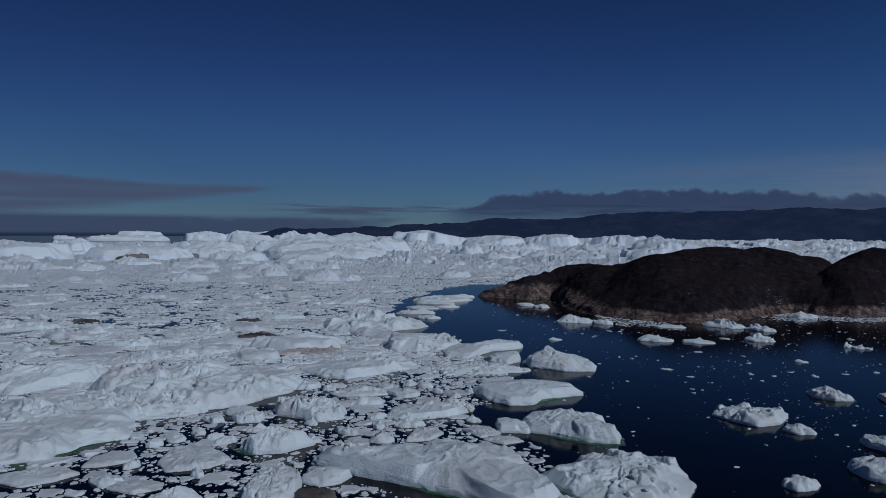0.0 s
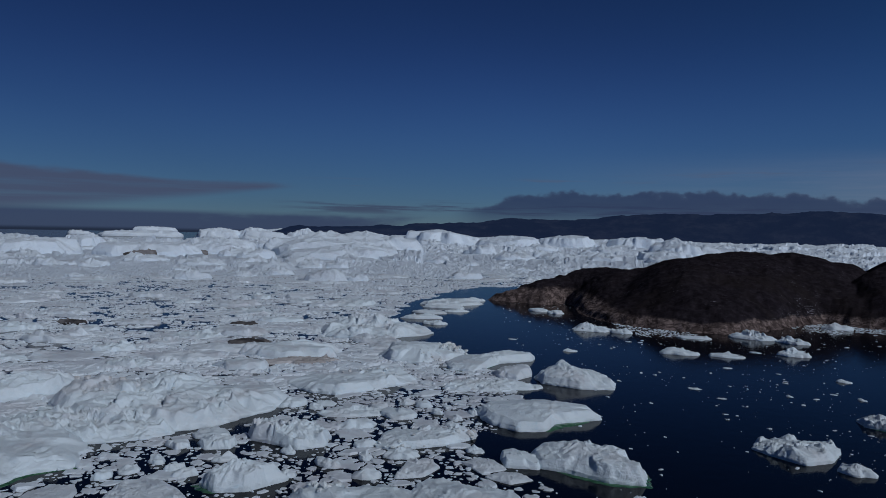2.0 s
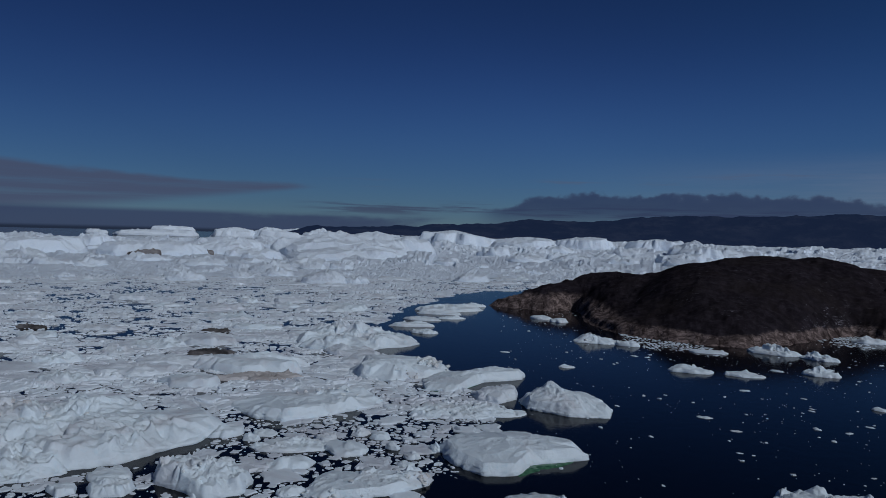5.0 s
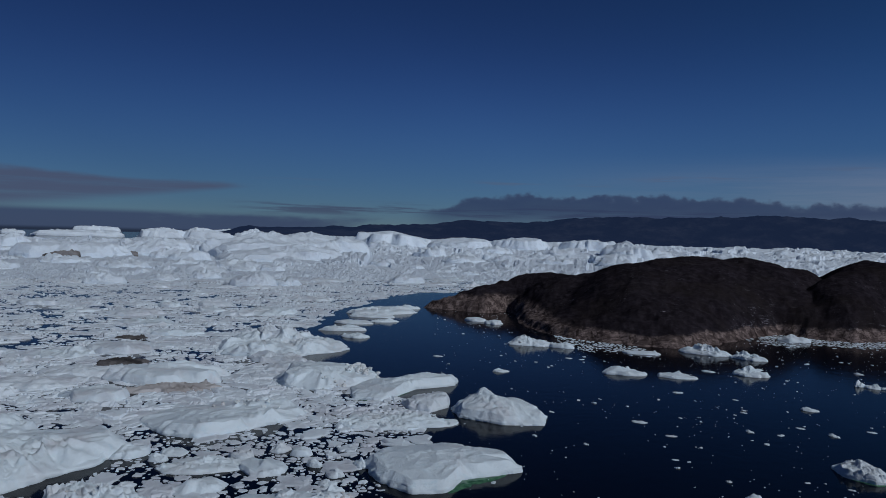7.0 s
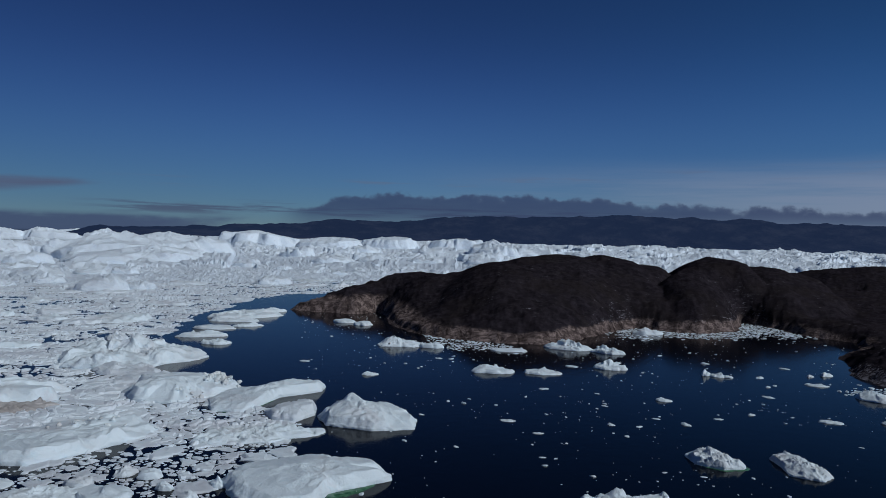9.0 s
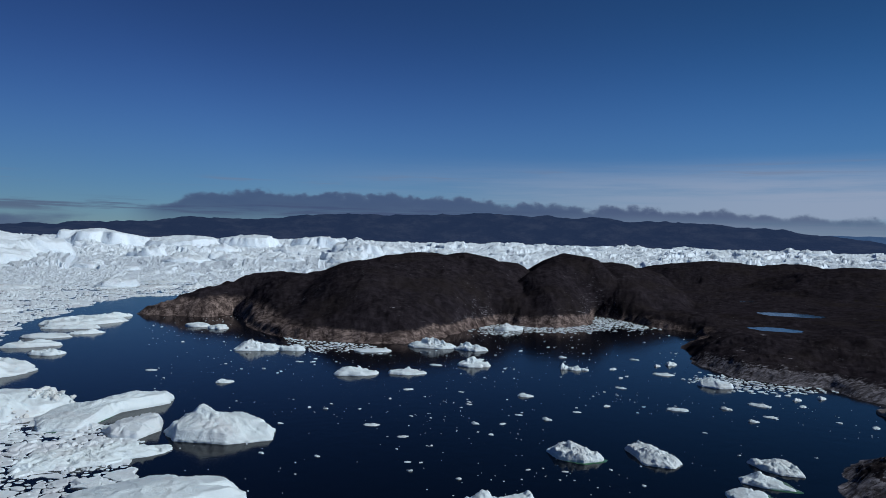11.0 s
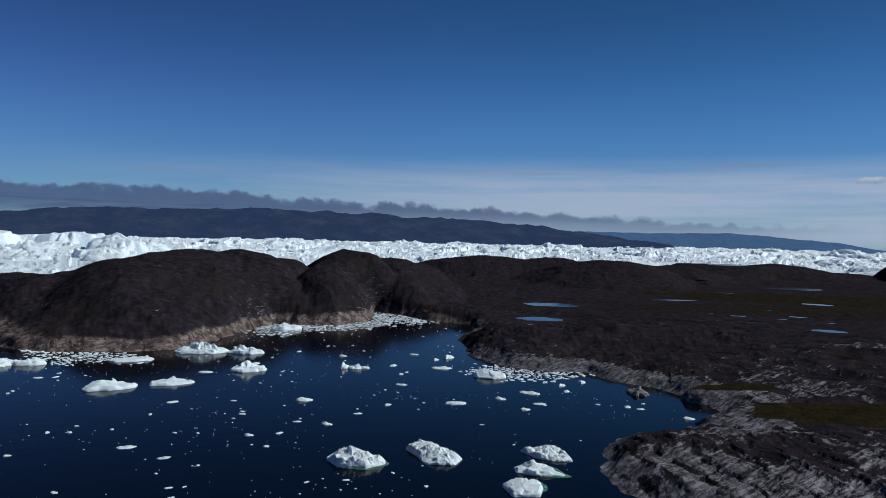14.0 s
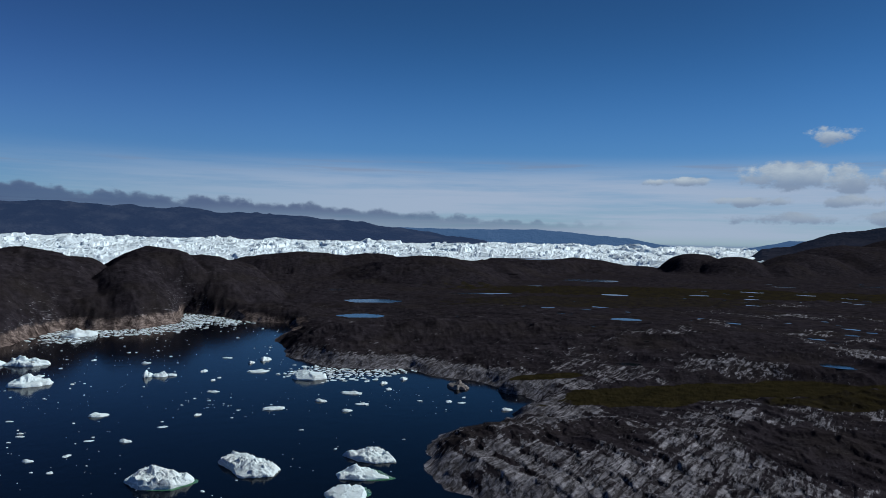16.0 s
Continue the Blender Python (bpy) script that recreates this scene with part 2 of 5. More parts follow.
def water_material(name, deep, ripple, gloss=0.15):
    m, n = material(name)
    p = place_of(n)
    long, short = n.noise(p, 0.25, 4, 0.5), n.noise(p, 1.6, 3, 0.5)
    b = n.add("ShaderNodeBsdfPrincipled", (*deep, 1.0), 0.0, 0.10)
    b.inputs["IOR"].default_value = 1.333
    b.inputs["Specular IOR Level"].default_value = gloss
    b1 = n.add("ShaderNodeBump", 0.25, ripple, Height=long)
    b2 = n.add("ShaderNodeBump", 0.20, ripple * 0.4, Height=short)
    n.plug(b1, b2.inputs["Normal"])
    finish(n, b, b2)
    return m


def foot_material():
    m, n = material("sunken_ice_foot")
    mid = n.noise(place_of(n), 0.8, 5, 0.6)
    tone = n.mix(n.ramp(mid, 0.3, 0.7), (0.020, 0.070, 0.045), (0.085, 0.19, 0.115))
    finish(n, n.add("ShaderNodeBsdfPrincipled", tone, 0.0, 0.08))
    return m


FOOT = foot_material()
WATER = water_material("sea_water", (0.0009, 0.0019, 0.0048), 0.13)
POND = water_material("pond_water", (0.006, 0.010, 0.014), 0.01, 0.5)


def land_material():
    m, n = material("tundra_and_rock")
    p = place_of(n)
    cover = n.add("ShaderNodeSeparateColor", n.add("ShaderNodeAttribute", attribute_name="cover").outputs["Color"])
    rock, shore, grass = cover.outputs[0], cover.outputs[1], cover.outputs[2]
    big, mid, fine = n.noise(p, 0.03, 5, 0.6), n.noise(p, 0.22, 6, 0.65), n.noise(p, 1.4, 6, 0.65)
    heath = n.mix(n.ramp(mid, 0.35, 0.7), (0.0148, 0.0127, 0.0165), (0.0330, 0.0282, 0.0365))
    heath = n.mix(n.ramp(big, 0.45, 0.7, 0.0, 0.6), heath, (0.0235, 0.0195, 0.0195))
    heath = n.mix(n.ramp(fine, 0.50, 0.66, 0.0, 0.55), heath, (0.0085, 0.0072, 0.0098))
    bed = n.add("ShaderNodeMapping", p)
    bed.inputs["Rotation"].default_value, bed.inputs["Scale"].default_value = (0.25, 0.0, 0.98), (0.12, 1.0, 1.3)
    grainy = n.noise(bed.outputs[0], 0.85, 6, 0.68, 0.5)
    stone = n.mix(n.ramp(grainy, 0.40, 0.62), (0.058, 0.054, 0.064), n.mix(n.ramp(mid, 0.35, 0.68), (0.125, 0.120, 0.146), (0.30, 0.290, 0.34)))
    stone = n.mix(n.ramp(fine, 0.56, 0.72, 0.0, 0.6), stone, (0.025, 0.021, 0.02))
    crack = n.add("ShaderNodeTexVoronoi", feature="DISTANCE_TO_EDGE")
    crack.inputs["Scale"].default_value = 0.42
    wavy = n.add("ShaderNodeVectorMath", bed.outputs[0])
    wavy.operation = "ADD"
    n.plug(n.add("ShaderNodeTexNoise", p).outputs[1], wavy.inputs[1])
    n.plug(wavy.outputs[0], crack.inputs["Vector"])
    joint = n.ramp(crack.outputs["Distance"], 0.0, 0.07, 0.75, 0.0)
    stone = n.mix(joint, stone, (0.018, 0.016, 0.017))
    pink = n.mix(n.ramp(mid, 0.40, 0.60), (0.085, 0.066, 0.066), (0.25, 0.198, 0.192))
    pink = n.mix(n.ramp(fine, 0.5, 0.75, 0.0, 0.7), pink, (0.03, 0.021, 0.017))
    pink = n.mix(joint, pink, (0.022, 0.016, 0.014))
    pink = n.mix(n.ramp(grainy, 0.50, 0.36, 0.0, 0.75), pink, (0.036, 0.026, 0.024))
    moss = n.mix(n.ramp(mid, 0.35, 0.7), (0.013, 0.0112, 0.0065), (0.025, 0.0205, 0.0105))
    # thin pale outcrops lie along the slopes, and dark gullies run down them
    along = n.add("ShaderNodeMapping", p)
    along.inputs["Scale"].default_value = (0.07, 0.07, 0.55)
    outcrop = n.math("MULTIPLY", n.ramp(n.noise(along.outputs[0], 1.0, 7, 0.72, 0.8), 0.56, 0.63), n.ramp(fine, 0.46, 0.58))
    heath = n.mix(n.math("MULTIPLY", outcrop, 0.28), heath, (0.090, 0.082, 0.090))
    down = n.add("ShaderNodeMapping", p)
    down.inputs["Scale"].default_value = (0.16, 0.10, 0.012)
    heath = n.mix(n.ramp(n.noise(down.outputs[0], 1.0, 5, 0.6, 0.6), 0.52, 0.62, 0.0, 0.4), heath, (0.0085, 0.0070, 0.0092))
    cleft = n.ramp(n.noise(down.outputs[0], 2.1, 5, 0.65, 0.8), 0.54, 0.62, 0.0, 0.7)
    pink = n.mix(cleft, pink, (0.014, 0.010, 0.010))
    upright = n.add("ShaderNodeSeparateXYZ", n.add("ShaderNodeNewGeometry").outputs["Normal"]).outputs[2]
    rock = n.math("ADD", rock, n.ramp(upright, 0.78, 0.58, 0.0, 0.14))
    tone = n.mix(n.ramp(n.math("ADD", rock, n.math("MULTIPLY_ADD", grainy, 1.8, -0.9)), 0.30, 0.52), heath, stone)
    tone = n.mix(n.ramp(n.math("ADD", shore, n.math("MULTIPLY_ADD", fine, 0.6, -0.3)), 0.3, 0.7), tone, pink)
    tone = n.mix(n.ramp(n.math("ADD", grass, n.math("MULTIPLY_ADD", mid, 0.5, -0.25)), 0.35, 0.65), tone, moss)
    b = n.add("ShaderNodeBsdfPrincipled", tone, 0.0, n.ramp(mid, 0.3, 0.7, 0.75, 0.95))
    b.inputs["Specular IOR Level"].default_value = 0.0
    b1 = n.add("ShaderNodeBump", 0.7, 1.2, Height=mid)
    b2 = n.add("ShaderNodeBump", n.ramp(rock, 0.1, 0.5, 0.2, 0.6), 0.45, Height=grainy)
    b3 = n.add("ShaderNodeBump", 0.8, 0.38, Height=fine)
    n.plug(b1, b2.inputs["Normal"])
    n.plug(b2, b3.inputs["Normal"])
    finish(n, b, b3)
    return m


LAND = land_material()


def rock_material():
    m, n = material("shore_rock")
    p = place_of(n)
    mid, fine = n.noise(p, 0.5, 6, 0.65), n.noise(p, 2.5, 6, 0.65)
    tone = n.mix(n.ramp(mid, 0.35, 0.68), (0.10, 0.088, 0.092), (0.30, 0.265, 0.27))
    tone = n.mix(n.ramp(fine, 0.52, 0.72, 0.0, 0.7), tone, (0.03, 0.025, 0.023))
    finish(n, n.add("ShaderNodeBsdfPrincipled", tone, 0.0, 0.9), n.add("ShaderNodeBump", 0.9, 0.4, Height=fine))
    return m


ROCK = rock_material()


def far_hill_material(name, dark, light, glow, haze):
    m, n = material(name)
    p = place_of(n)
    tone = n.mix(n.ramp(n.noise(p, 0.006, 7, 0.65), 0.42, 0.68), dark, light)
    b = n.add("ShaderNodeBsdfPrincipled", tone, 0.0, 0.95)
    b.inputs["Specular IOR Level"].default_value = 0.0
    # air haze is painted on as a faint even glow; the hills are no light source
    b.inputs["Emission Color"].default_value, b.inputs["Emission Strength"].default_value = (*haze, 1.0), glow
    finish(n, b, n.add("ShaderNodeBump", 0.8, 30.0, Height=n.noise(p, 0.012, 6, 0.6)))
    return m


# haze blue goes into the emission, strongest on the distant hills, faint on the inland ones
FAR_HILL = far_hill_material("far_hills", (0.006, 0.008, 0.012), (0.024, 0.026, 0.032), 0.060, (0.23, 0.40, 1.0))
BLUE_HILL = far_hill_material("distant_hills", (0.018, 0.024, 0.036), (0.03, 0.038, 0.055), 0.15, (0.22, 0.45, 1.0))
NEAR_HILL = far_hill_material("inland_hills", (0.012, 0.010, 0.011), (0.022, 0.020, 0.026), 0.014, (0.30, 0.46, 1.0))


# ---- mesh builders ----
def quad_mesh(name, co, quads, tris=None, smooth=True, mat=None, colour=None):
    me = bpy.data.meshes.new(name)
    quads = np.asarray(quads, np.int32).reshape(-1, 4)
    tris = np.zeros((0, 3), np.int32) if tris is None else np.asarray(tris, np.int32).reshape(-1, 3)
    me.vertices.add(len(co))
    me.vertices.foreach_set("co", np.asarray(co, np.float32).ravel())
    loops = np.r_[quads.ravel(), tris.ravel()]
    me.loops.add(len(loops))
    me.loops.foreach_set("vertex_index", loops)
    count = len(quads) + len(tris)
    me.polygons.add(count)
    starts = np.r_[np.arange(len(quads)) * 4, len(quads) * 4 + np.arange(len(tris)) * 3].astype(np.int32)
    me.polygons.foreach_set("loop_start", starts)
    me.polygons.foreach_set("use_smooth", np.full(count, smooth))
    if colour is not None:
        layer = me.color_attributes.new("cover", "FLOAT_COLOR", "POINT")
        layer.data.foreach_set("color", np.asarray(colour, np.float32).ravel())
    me.update(calc_edges=True)
    if mat:
        me.materials.append(mat)
    return me


def grid_mesh(name, X, Y, Z, keep=None, mat=None, colour=None, smooth=True):
    """A sheet over a grid of points; keep: which points are used."""
    a, b = X.shape
    idx = np.arange(a * b).reshape(a, b)
    quads = np.stack([idx[:-1, :-1], idx[1:, :-1], idx[1:, 1:], idx[:-1, 1:]], -1).reshape(-1, 4)
    co = np.stack([X, Y, Z], -1).reshape(-1, 3)
    if keep is not None:
        k = keep.ravel()
        quads = quads[k[quads].any(1)]
        used = np.unique(quads)
        remap = np.zeros(a * b, np.int64)
        remap[used] = np.arange(len(used))
        quads, co = remap[quads], co[used]
        colour = None if colour is None else colour.reshape(-1, 4)[used]
    return quad_mesh(name, co, quads, None, smooth, mat, colour)


def polar(az0, az1, n, radii, centre=(20.0, 40.0)):
    a = np.radians(np.linspace(az0, az1, n))[:, None]
    r = np.asarray(radii)[None, :]
    return centre[0] + r * np.sin(a), centre[1] + r * np.cos(a)


def radii(near, far, rows, mixed=0.6):
    """Distances that crowd towards the near end, as perspective does."""
    s = np.linspace(0, 1, rows)
    inv = 1 / (1 / near + (1 / far - 1 / near) * s)
    return mixed * inv + (1 - mixed) * near * (far / near) ** s

# ---- sea ----
R_SEA = 4900.0
ang = np.linspace(0, 2 * math.pi, 97)[:-1]
rings = [0.0, 150.0, 500.0, 1500.0, 3000.0, R_SEA]
co = [(20.0, 40.0, 0.0)] + [(20 + r * math.cos(a), 40 + r * math.sin(a), 0.0) for r in rings[1:] for a in ang]
tris = [(0, 1 + i, 1 + (i + 1) % 96) for i in range(96)]
quads = [(1 + k * 96 + i, 1 + (k + 1) * 96 + i, 1 + (k + 1) * 96 + (i + 1) % 96, 1 + k * 96 + (i + 1) % 96) for k in range(4) for i in range(96)]
sea = new("water", quad_mesh("water", co, quads, tris, True, WATER))
tagged(sea, "calm dark blue fjord water around drifting ice", "water", kind="structure")

# ---- land ----
COAST = [(25, 535), (42, 521), (66, 509), (74, 514), (82, 522), (83, 498), (81, 455), (85, 430), (96, 407), (120, 389), (140, 384),
         (162, 392), (182, 408), (200, 425), (219, 436), (232, 418), (246, 412), (271, 418), (302, 454), (306, 437), (301, 401), (311, 374),
         (289, 350), (266, 336), (237, 299), (229, 272), (236, 258), (247, 245), (243, 225), (243, 208), (239, 192)]
COAST += [(228, 179), (212, 170), (197, 181), (184, 186), (170, 185), (160, 176), (152, 168), (148, 158), (141, 140), (133, 105), (135, 40),
          (150, -150), (900, -500), (1900, -300), (1750, 350), (1300, 330), (1020, 440), (880, 560), (700, 690), (520, 720), (400, 690),
          (330, 650), (230, 640), (130, 600), (70, 565)]


def coast_distance(x, y):
    """Metres inland of the shore, negative over the water."""
    best, inside = np.full(x.shape, 1e9), np.zeros(x.shape, bool)
    for (ax, ay), (bx, by) in zip(COAST, COAST[1:] + COAST[:1]):
        ex, ey = bx - ax, by - ay
        s = np.clip(((x - ax) * ex + (y - ay) * ey) / (ex * ex + ey * ey), 0, 1)
        best = np.minimum(best, np.hypot(x - ax - s * ex, y - ay - s * ey))
        if ay != by:
            inside ^= ((ay > y) != (by > y)) & (x < ex * (y - ay) / (by - ay) + ax)
    return np.where(inside, best, -best)


MOUNDS = []


def mound(x, y, rx, ry, turn, h, flat=0.75):
    MOUNDS.append((x, y, rx, ry, radians(turn), h, flat))


# the peninsula from its low tip to the notch, then the hills behind the cove and the plateau's rims
mound(50, 540, 34, 24, 10, 12, 1.0)
mound(74, 540, 44, 34, 8, 18, 1.1)
mound(98, 532, 46, 54, 0, 38, 1.1)
mound(130, 522, 56, 77, 10, 29, 0.95)
mound(165, 500, 56, 94, -10, 35.0, 0.8)
mound(203, 512, 62, 105, -15, 39.2, 0.8)
mound(240, 518, 38, 94, -20, 38.5, 0.8)
mound(268, 520, 25, 77, -25, 33.8, 0.8)
mound(303, 492, 33, 92, -34, 43, 0.8)
mound(365, 515, 40, 90, -38, 33.0, 0.9)
mound(583, 640, 110, 80, -45, 31, 1.5)
mound(645, 595, 85, 90, -50, 29, 1.5)
mound(600, 480, 87, 117, -55, 29.5, 1.5)
mound(700, 470, 72, 117, -60, 24.0, 1.5)
mound(790, 480, 87, 91, -60, 26.2, 1.5)
mound(870, 430, 87, 91, -65, 26.6, 1.5)
mound(950, 400, 87, 78, -70, 17.8, 1.5)
mound(975, 320, 49, 78, -75, 32.7, 1.5)
mound(950, 262, 49, 65, -76, 29.9, 1.5)
mound(1000, 215, 44, 78, -80, 25.0, 1.5)
mound(1080, 200, 72, 104, -82, 34.0, 1.5)
mound(1230, 160, 130, 156, -85, 45, 1.5)
mound(1350, 60, 126, 184, -90, 60, 1.1)
mound(275, 302, 44, 34, -30, 13.0, 1.1)
mound(310, 268, 63, 30, -40, 12.0, 1.1)
mound(265, 225, 23, 25, 0, 6.0, 1.1)
mound(305, 197, 69, 25, -25, 8.0, 1.1)
mound(195, 160, 46, 14, -25, 5.5, 1.1)
mound(205, 128, 57, 18, -30, 7.5, 1.1)
mound(380, 165, 126, 46, -20, 10.0, 1.1)

def ellipse(x, y, cx, cy, rx, ry, turn):
    dx, dy = x - cx, y - cy
    u, v = dx * math.cos(turn) + dy * math.sin(turn), -dx * math.sin(turn) + dy * math.cos(turn)
    return (u / rx) ** 2 + (v / ry) ** 2


def land_base(x, y, wob):
    """The broad shape of the hills and the plateau."""
    plain = 5.2 + 3.8 * step(wob, 25, 130) + 1.2 * fbm(x / 120, y / 120, 3, 40) + step(x, 450, 900) * 1.5
    wx = x + 9 * gnoise(x / 60, y / 60, 51) + 5 * gnoise(x / 22, y / 22, 53)
    wy = y + 9 * gnoise(x / 60, y / 60, 52) + 5 * gnoise(x / 22, y / 22, 54)
    tops = np.zeros(x.shape)
    for cx, cy, rx, ry, turn, h, flat in MOUNDS:
        q = ellipse(wx, wy, cx, cy, rx, ry, turn)
        tops = np.maximum(tops, h * np.clip(1 - q / 1.9, 0, 1) ** flat)
    z = np.log(np.exp(plain / 1.6) + np.exp(tops / 1.6)) * 1.6 - 0.6
    z = z * (1 - 0.07 * step(wob, 15, 40) * step(wob, 140, 70))
    gentle = 15.0 + 16.0 * step(y, 350, 320) + 15.0 * step(y, 330, 400) * step(x, 330, 260) + 14.0 * step(x, 150, 105) * step(y, 380, 410) + 6.0 * gnoise(x / 40, y / 40, 55)
    rise = 1 - np.exp(-np.clip(wob, 0, None) / gentle)
    return z * rise / (1 - np.exp(-75.0 / gentle)) + (0.7 + 1.5 * step(y, 330, 380)) * step(wob, 0.5, 5) * step(wob, 40, 10)


POND_LIST = []


def pond_at(x, y, rx, ry, turn, lift=0.0):
    here = np.array([[float(x)]]), np.array([[float(y)]])
    level = float(land_base(*here, coast_distance(*here))[0, 0])
    POND_LIST.append((x, y, rx, ry, radians(turn), level + 0.15 + lift))


pond_at(396, 384, 17, 11, -51)
pond_at(340, 346, 12, 8, -51)
pond_at(690, 348, 26, 15, -60)
pond_at(797, 456, 20, 16, -40)
pond_at(481, 349, 24, 4, -45)
pond_at(535, 267, 9, 4, -75)
pond_at(390, 209, 7, 4, -70)
pond_at(315, 107, 5, 3.4, -80, -0.3)
pond_at(286, 172, 4, 2.2, -60)
pond_at(325, 174, 4, 2.4, -60)
rng = random.Random(41)
while len(POND_LIST) < 92:
    away, turn = 330 + 520 * rng.random() ** 1.2, rng.uniform(44, 92)
    x, y = 30 + away * math.sin(radians(turn)), 85 + away * math.cos(radians(turn))
    if gnoise(x / 110, y / 110, 45) < -0.05 or coast_distance(np.array([[x]]), np.array([[y]]))[0, 0] < 45 or any(math.hypot(x - p[0], y - p[1]) < 3 * p[2] for p in POND_LIST):
        continue
    long = 1.5 + 5.5 * rng.random() ** 2.2
    pond_at(x, y, long * away / 480, (0.7 + 0.32 * long) * away / 480, rng.uniform(-20, 20) - turn)


def land_height(x, y):
    d = coast_distance(x, y)
    wob = d + 4.0 * fbm(x / 22, y / 22, 3, 31) + 1.6 * fbm(x / 5, y / 5, 3, 33)
    z = land_base(x, y, wob)
    rugged = fbm(x / 34, y / 34, 5, 60, 0.55, True)
    lumps = fbm(x / 9, y / 9, 4, 61, 0.6, True)
    fine = fbm(x / 2.4, y / 2.4, 3, 62, 0.6, True)
    # beds of rock dip towards the bay and break into steps
    bed_u, bed_v = (x * 0.56 + y * 0.83), (y * 0.56 - x * 0.83) + 3 * gnoise(x / 18, y / 18, 64)
    strata = fbm(bed_u / 26, bed_v / 3.6, 4, 63, 0.6, True)
    near = step(np.hypot(x - 20, y - 70), 470, 190)
    dipping = bed_v / 7.0 + 0.6 * gnoise(x / 15, y / 15, 67) + 0.25 * gnoise(x / 4, y / 4, 68)
    ledges = (dipping - np.floor(dipping)) ** 1.6
    beds = fbm((bed_u + 7 * gnoise(x / 25, y / 25, 78)) / 40, bed_v / 11, 3, 79, 0.5, True)
    shelf = bed_v / 2.3 + 0.5 * gnoise(x / 6, y / 6, 69)
    shelves = (shelf - np.floor(shelf)) ** 1.4
    low = step(y, 330, 250)
    slabs = step(y + 6 * gnoise(x / 20, y / 20, 74), 196, 176) * step(x, 330, 250)
    open_plain = step(x, 330, 400) * step(y, 470, 400)
    rough = 1 - 0.65 * open_plain
    z = z + step(wob, 0, 12) * (2.1 * rough * (1 - 0.55 * slabs) * rugged + 0.7 * rough * (1 - 0.6 * slabs) * lumps + 0.24 * rough * fine + 0.3 * near * (1 - 0.5 * slabs) * strata + near * ((0.3 + 0.12 * slabs) * ledges + 0.16 * shelves + 0.75 * slabs * beds))
    buttress = fbm(x / 13, y / 13, 3, 72, 0.5, True)
    z = z + step(wob, 1, 9) * step(wob, 48, 14) * (1 - 0.6 * open_plain) * (1 - 0.8 * slabs) * (1 - 0.55 * low) * (1.25 * buttress - 0.3)
    z = np.where(wob < 0, np.maximum(-3.0, wob * 0.4), np.maximum(z, 0.10 * np.clip(wob, 0, 6)))
    bare = fbm(x / 45, y / 45, 4, 65)
    rocky = step(bare + 0.35 * lumps, 0.22, 0.6) * (0.22 + 0.38 * low) * step(lumps, -0.4, 0.3)
    ledge = step(y, 198, 181)
    rocky = rocky * (0.12 + 0.88 * ledge) + low * (step(wob, 14 + 8 * ledge, 5 + 4 * ledge) * (0.45 + 0.42 * step(strata + 0.5 * lumps, -0.25, 0.5) + 0.25 * step(wob, 9, 3)) + (0.46 + 0.30 * step(wob, 40, 12)) * ledge * step(wob, 90, 30) * step(bare + 0.5 * strata + 0.4 * lumps, 0.0, 0.6))
    rocky = rocky + 0.26 * low * near * step(ledges, 0.45, 0.85) * step(bare, -0.1, 0.3)
    rocky = (0.16 * step(fbm(x / 20, y / 20, 3, 70), -0.2, 0.5) + rocky) * step(np.hypot(x - 20, y - 70), 760, 420)
    rocky = 0.8 * rocky
    # bare bedrock slabs on the near headland, with heath along its landward back
    grown = step(bare - 0.35 * strata + 0.25 * fbm(x / 11, y / 11, 3, 75) + 0.16 + 0.22 * step(x - 0.5 * y, 118, 165), -0.02, 0.24)
    back = step(y + 0.12 * (x - 170) + 5 * gnoise(x / 14, y / 14, 76), 162, 176) * step(x, 235, 212) * step(wob, 1, 4)
    rocky = rocky * (1 - 0.85 * slabs * np.maximum(grown, back))
    rocky = np.maximum(rocky, slabs * (1 - 0.9 * grown) * (1 - 0.85 * back) * (0.44 + 0.30 * step(wob, 30, 6)))
    faces = step(fbm(x / 24, y / 24, 4, 77), 0.05, 0.4) * step(np.hypot(x - 20, y - 70), 430, 300) * low * (1 - slabs)
    rocky = np.maximum(rocky, 0.20 * faces)
    for cx, cy, rx, ry, turn, pz in POND_LIST:
        at = np.nonzero(np.hypot(x - cx, y - cy) < 3.2 * max(rx, ry))
        xs, ys = x[at], y[at]
        q = ellipse(xs, ys, cx, cy, rx, ry, turn) + 0.45 * gnoise(xs / (0.5 * rx), ys / (0.5 * rx), 71)
        flat = step(q, 10.0, 3.6) * (wob[at] > 12)
        z[at] = z[at] * (1 - flat) + (pz + 0.05 - 0.8 * step(q, 1.3, 0.7)) * flat
        rocky[at] = rocky[at] * (1 - 0.8 * flat)
    band = 13.0 + 9 * fbm(x / 30, y / 30, 3, 66)
    pink = step(z + 1.6 * lumps, band * 0.72, band * 0.22) * step(wob, 30, 4) * (0.55 + 0.45 * step(strata + 0.4 * rugged, -0.5, 0.1)) * step(x + 0 * y, 330, 290) * step(y, 310, 360)
    pink = np.maximum(pink, step(wob, 38, 8) * step(x + 8 * rugged, 125, 80) * step(z + 2.5 * lumps, 17, 6) * 0.9)
    green = np.zeros(x.shape)
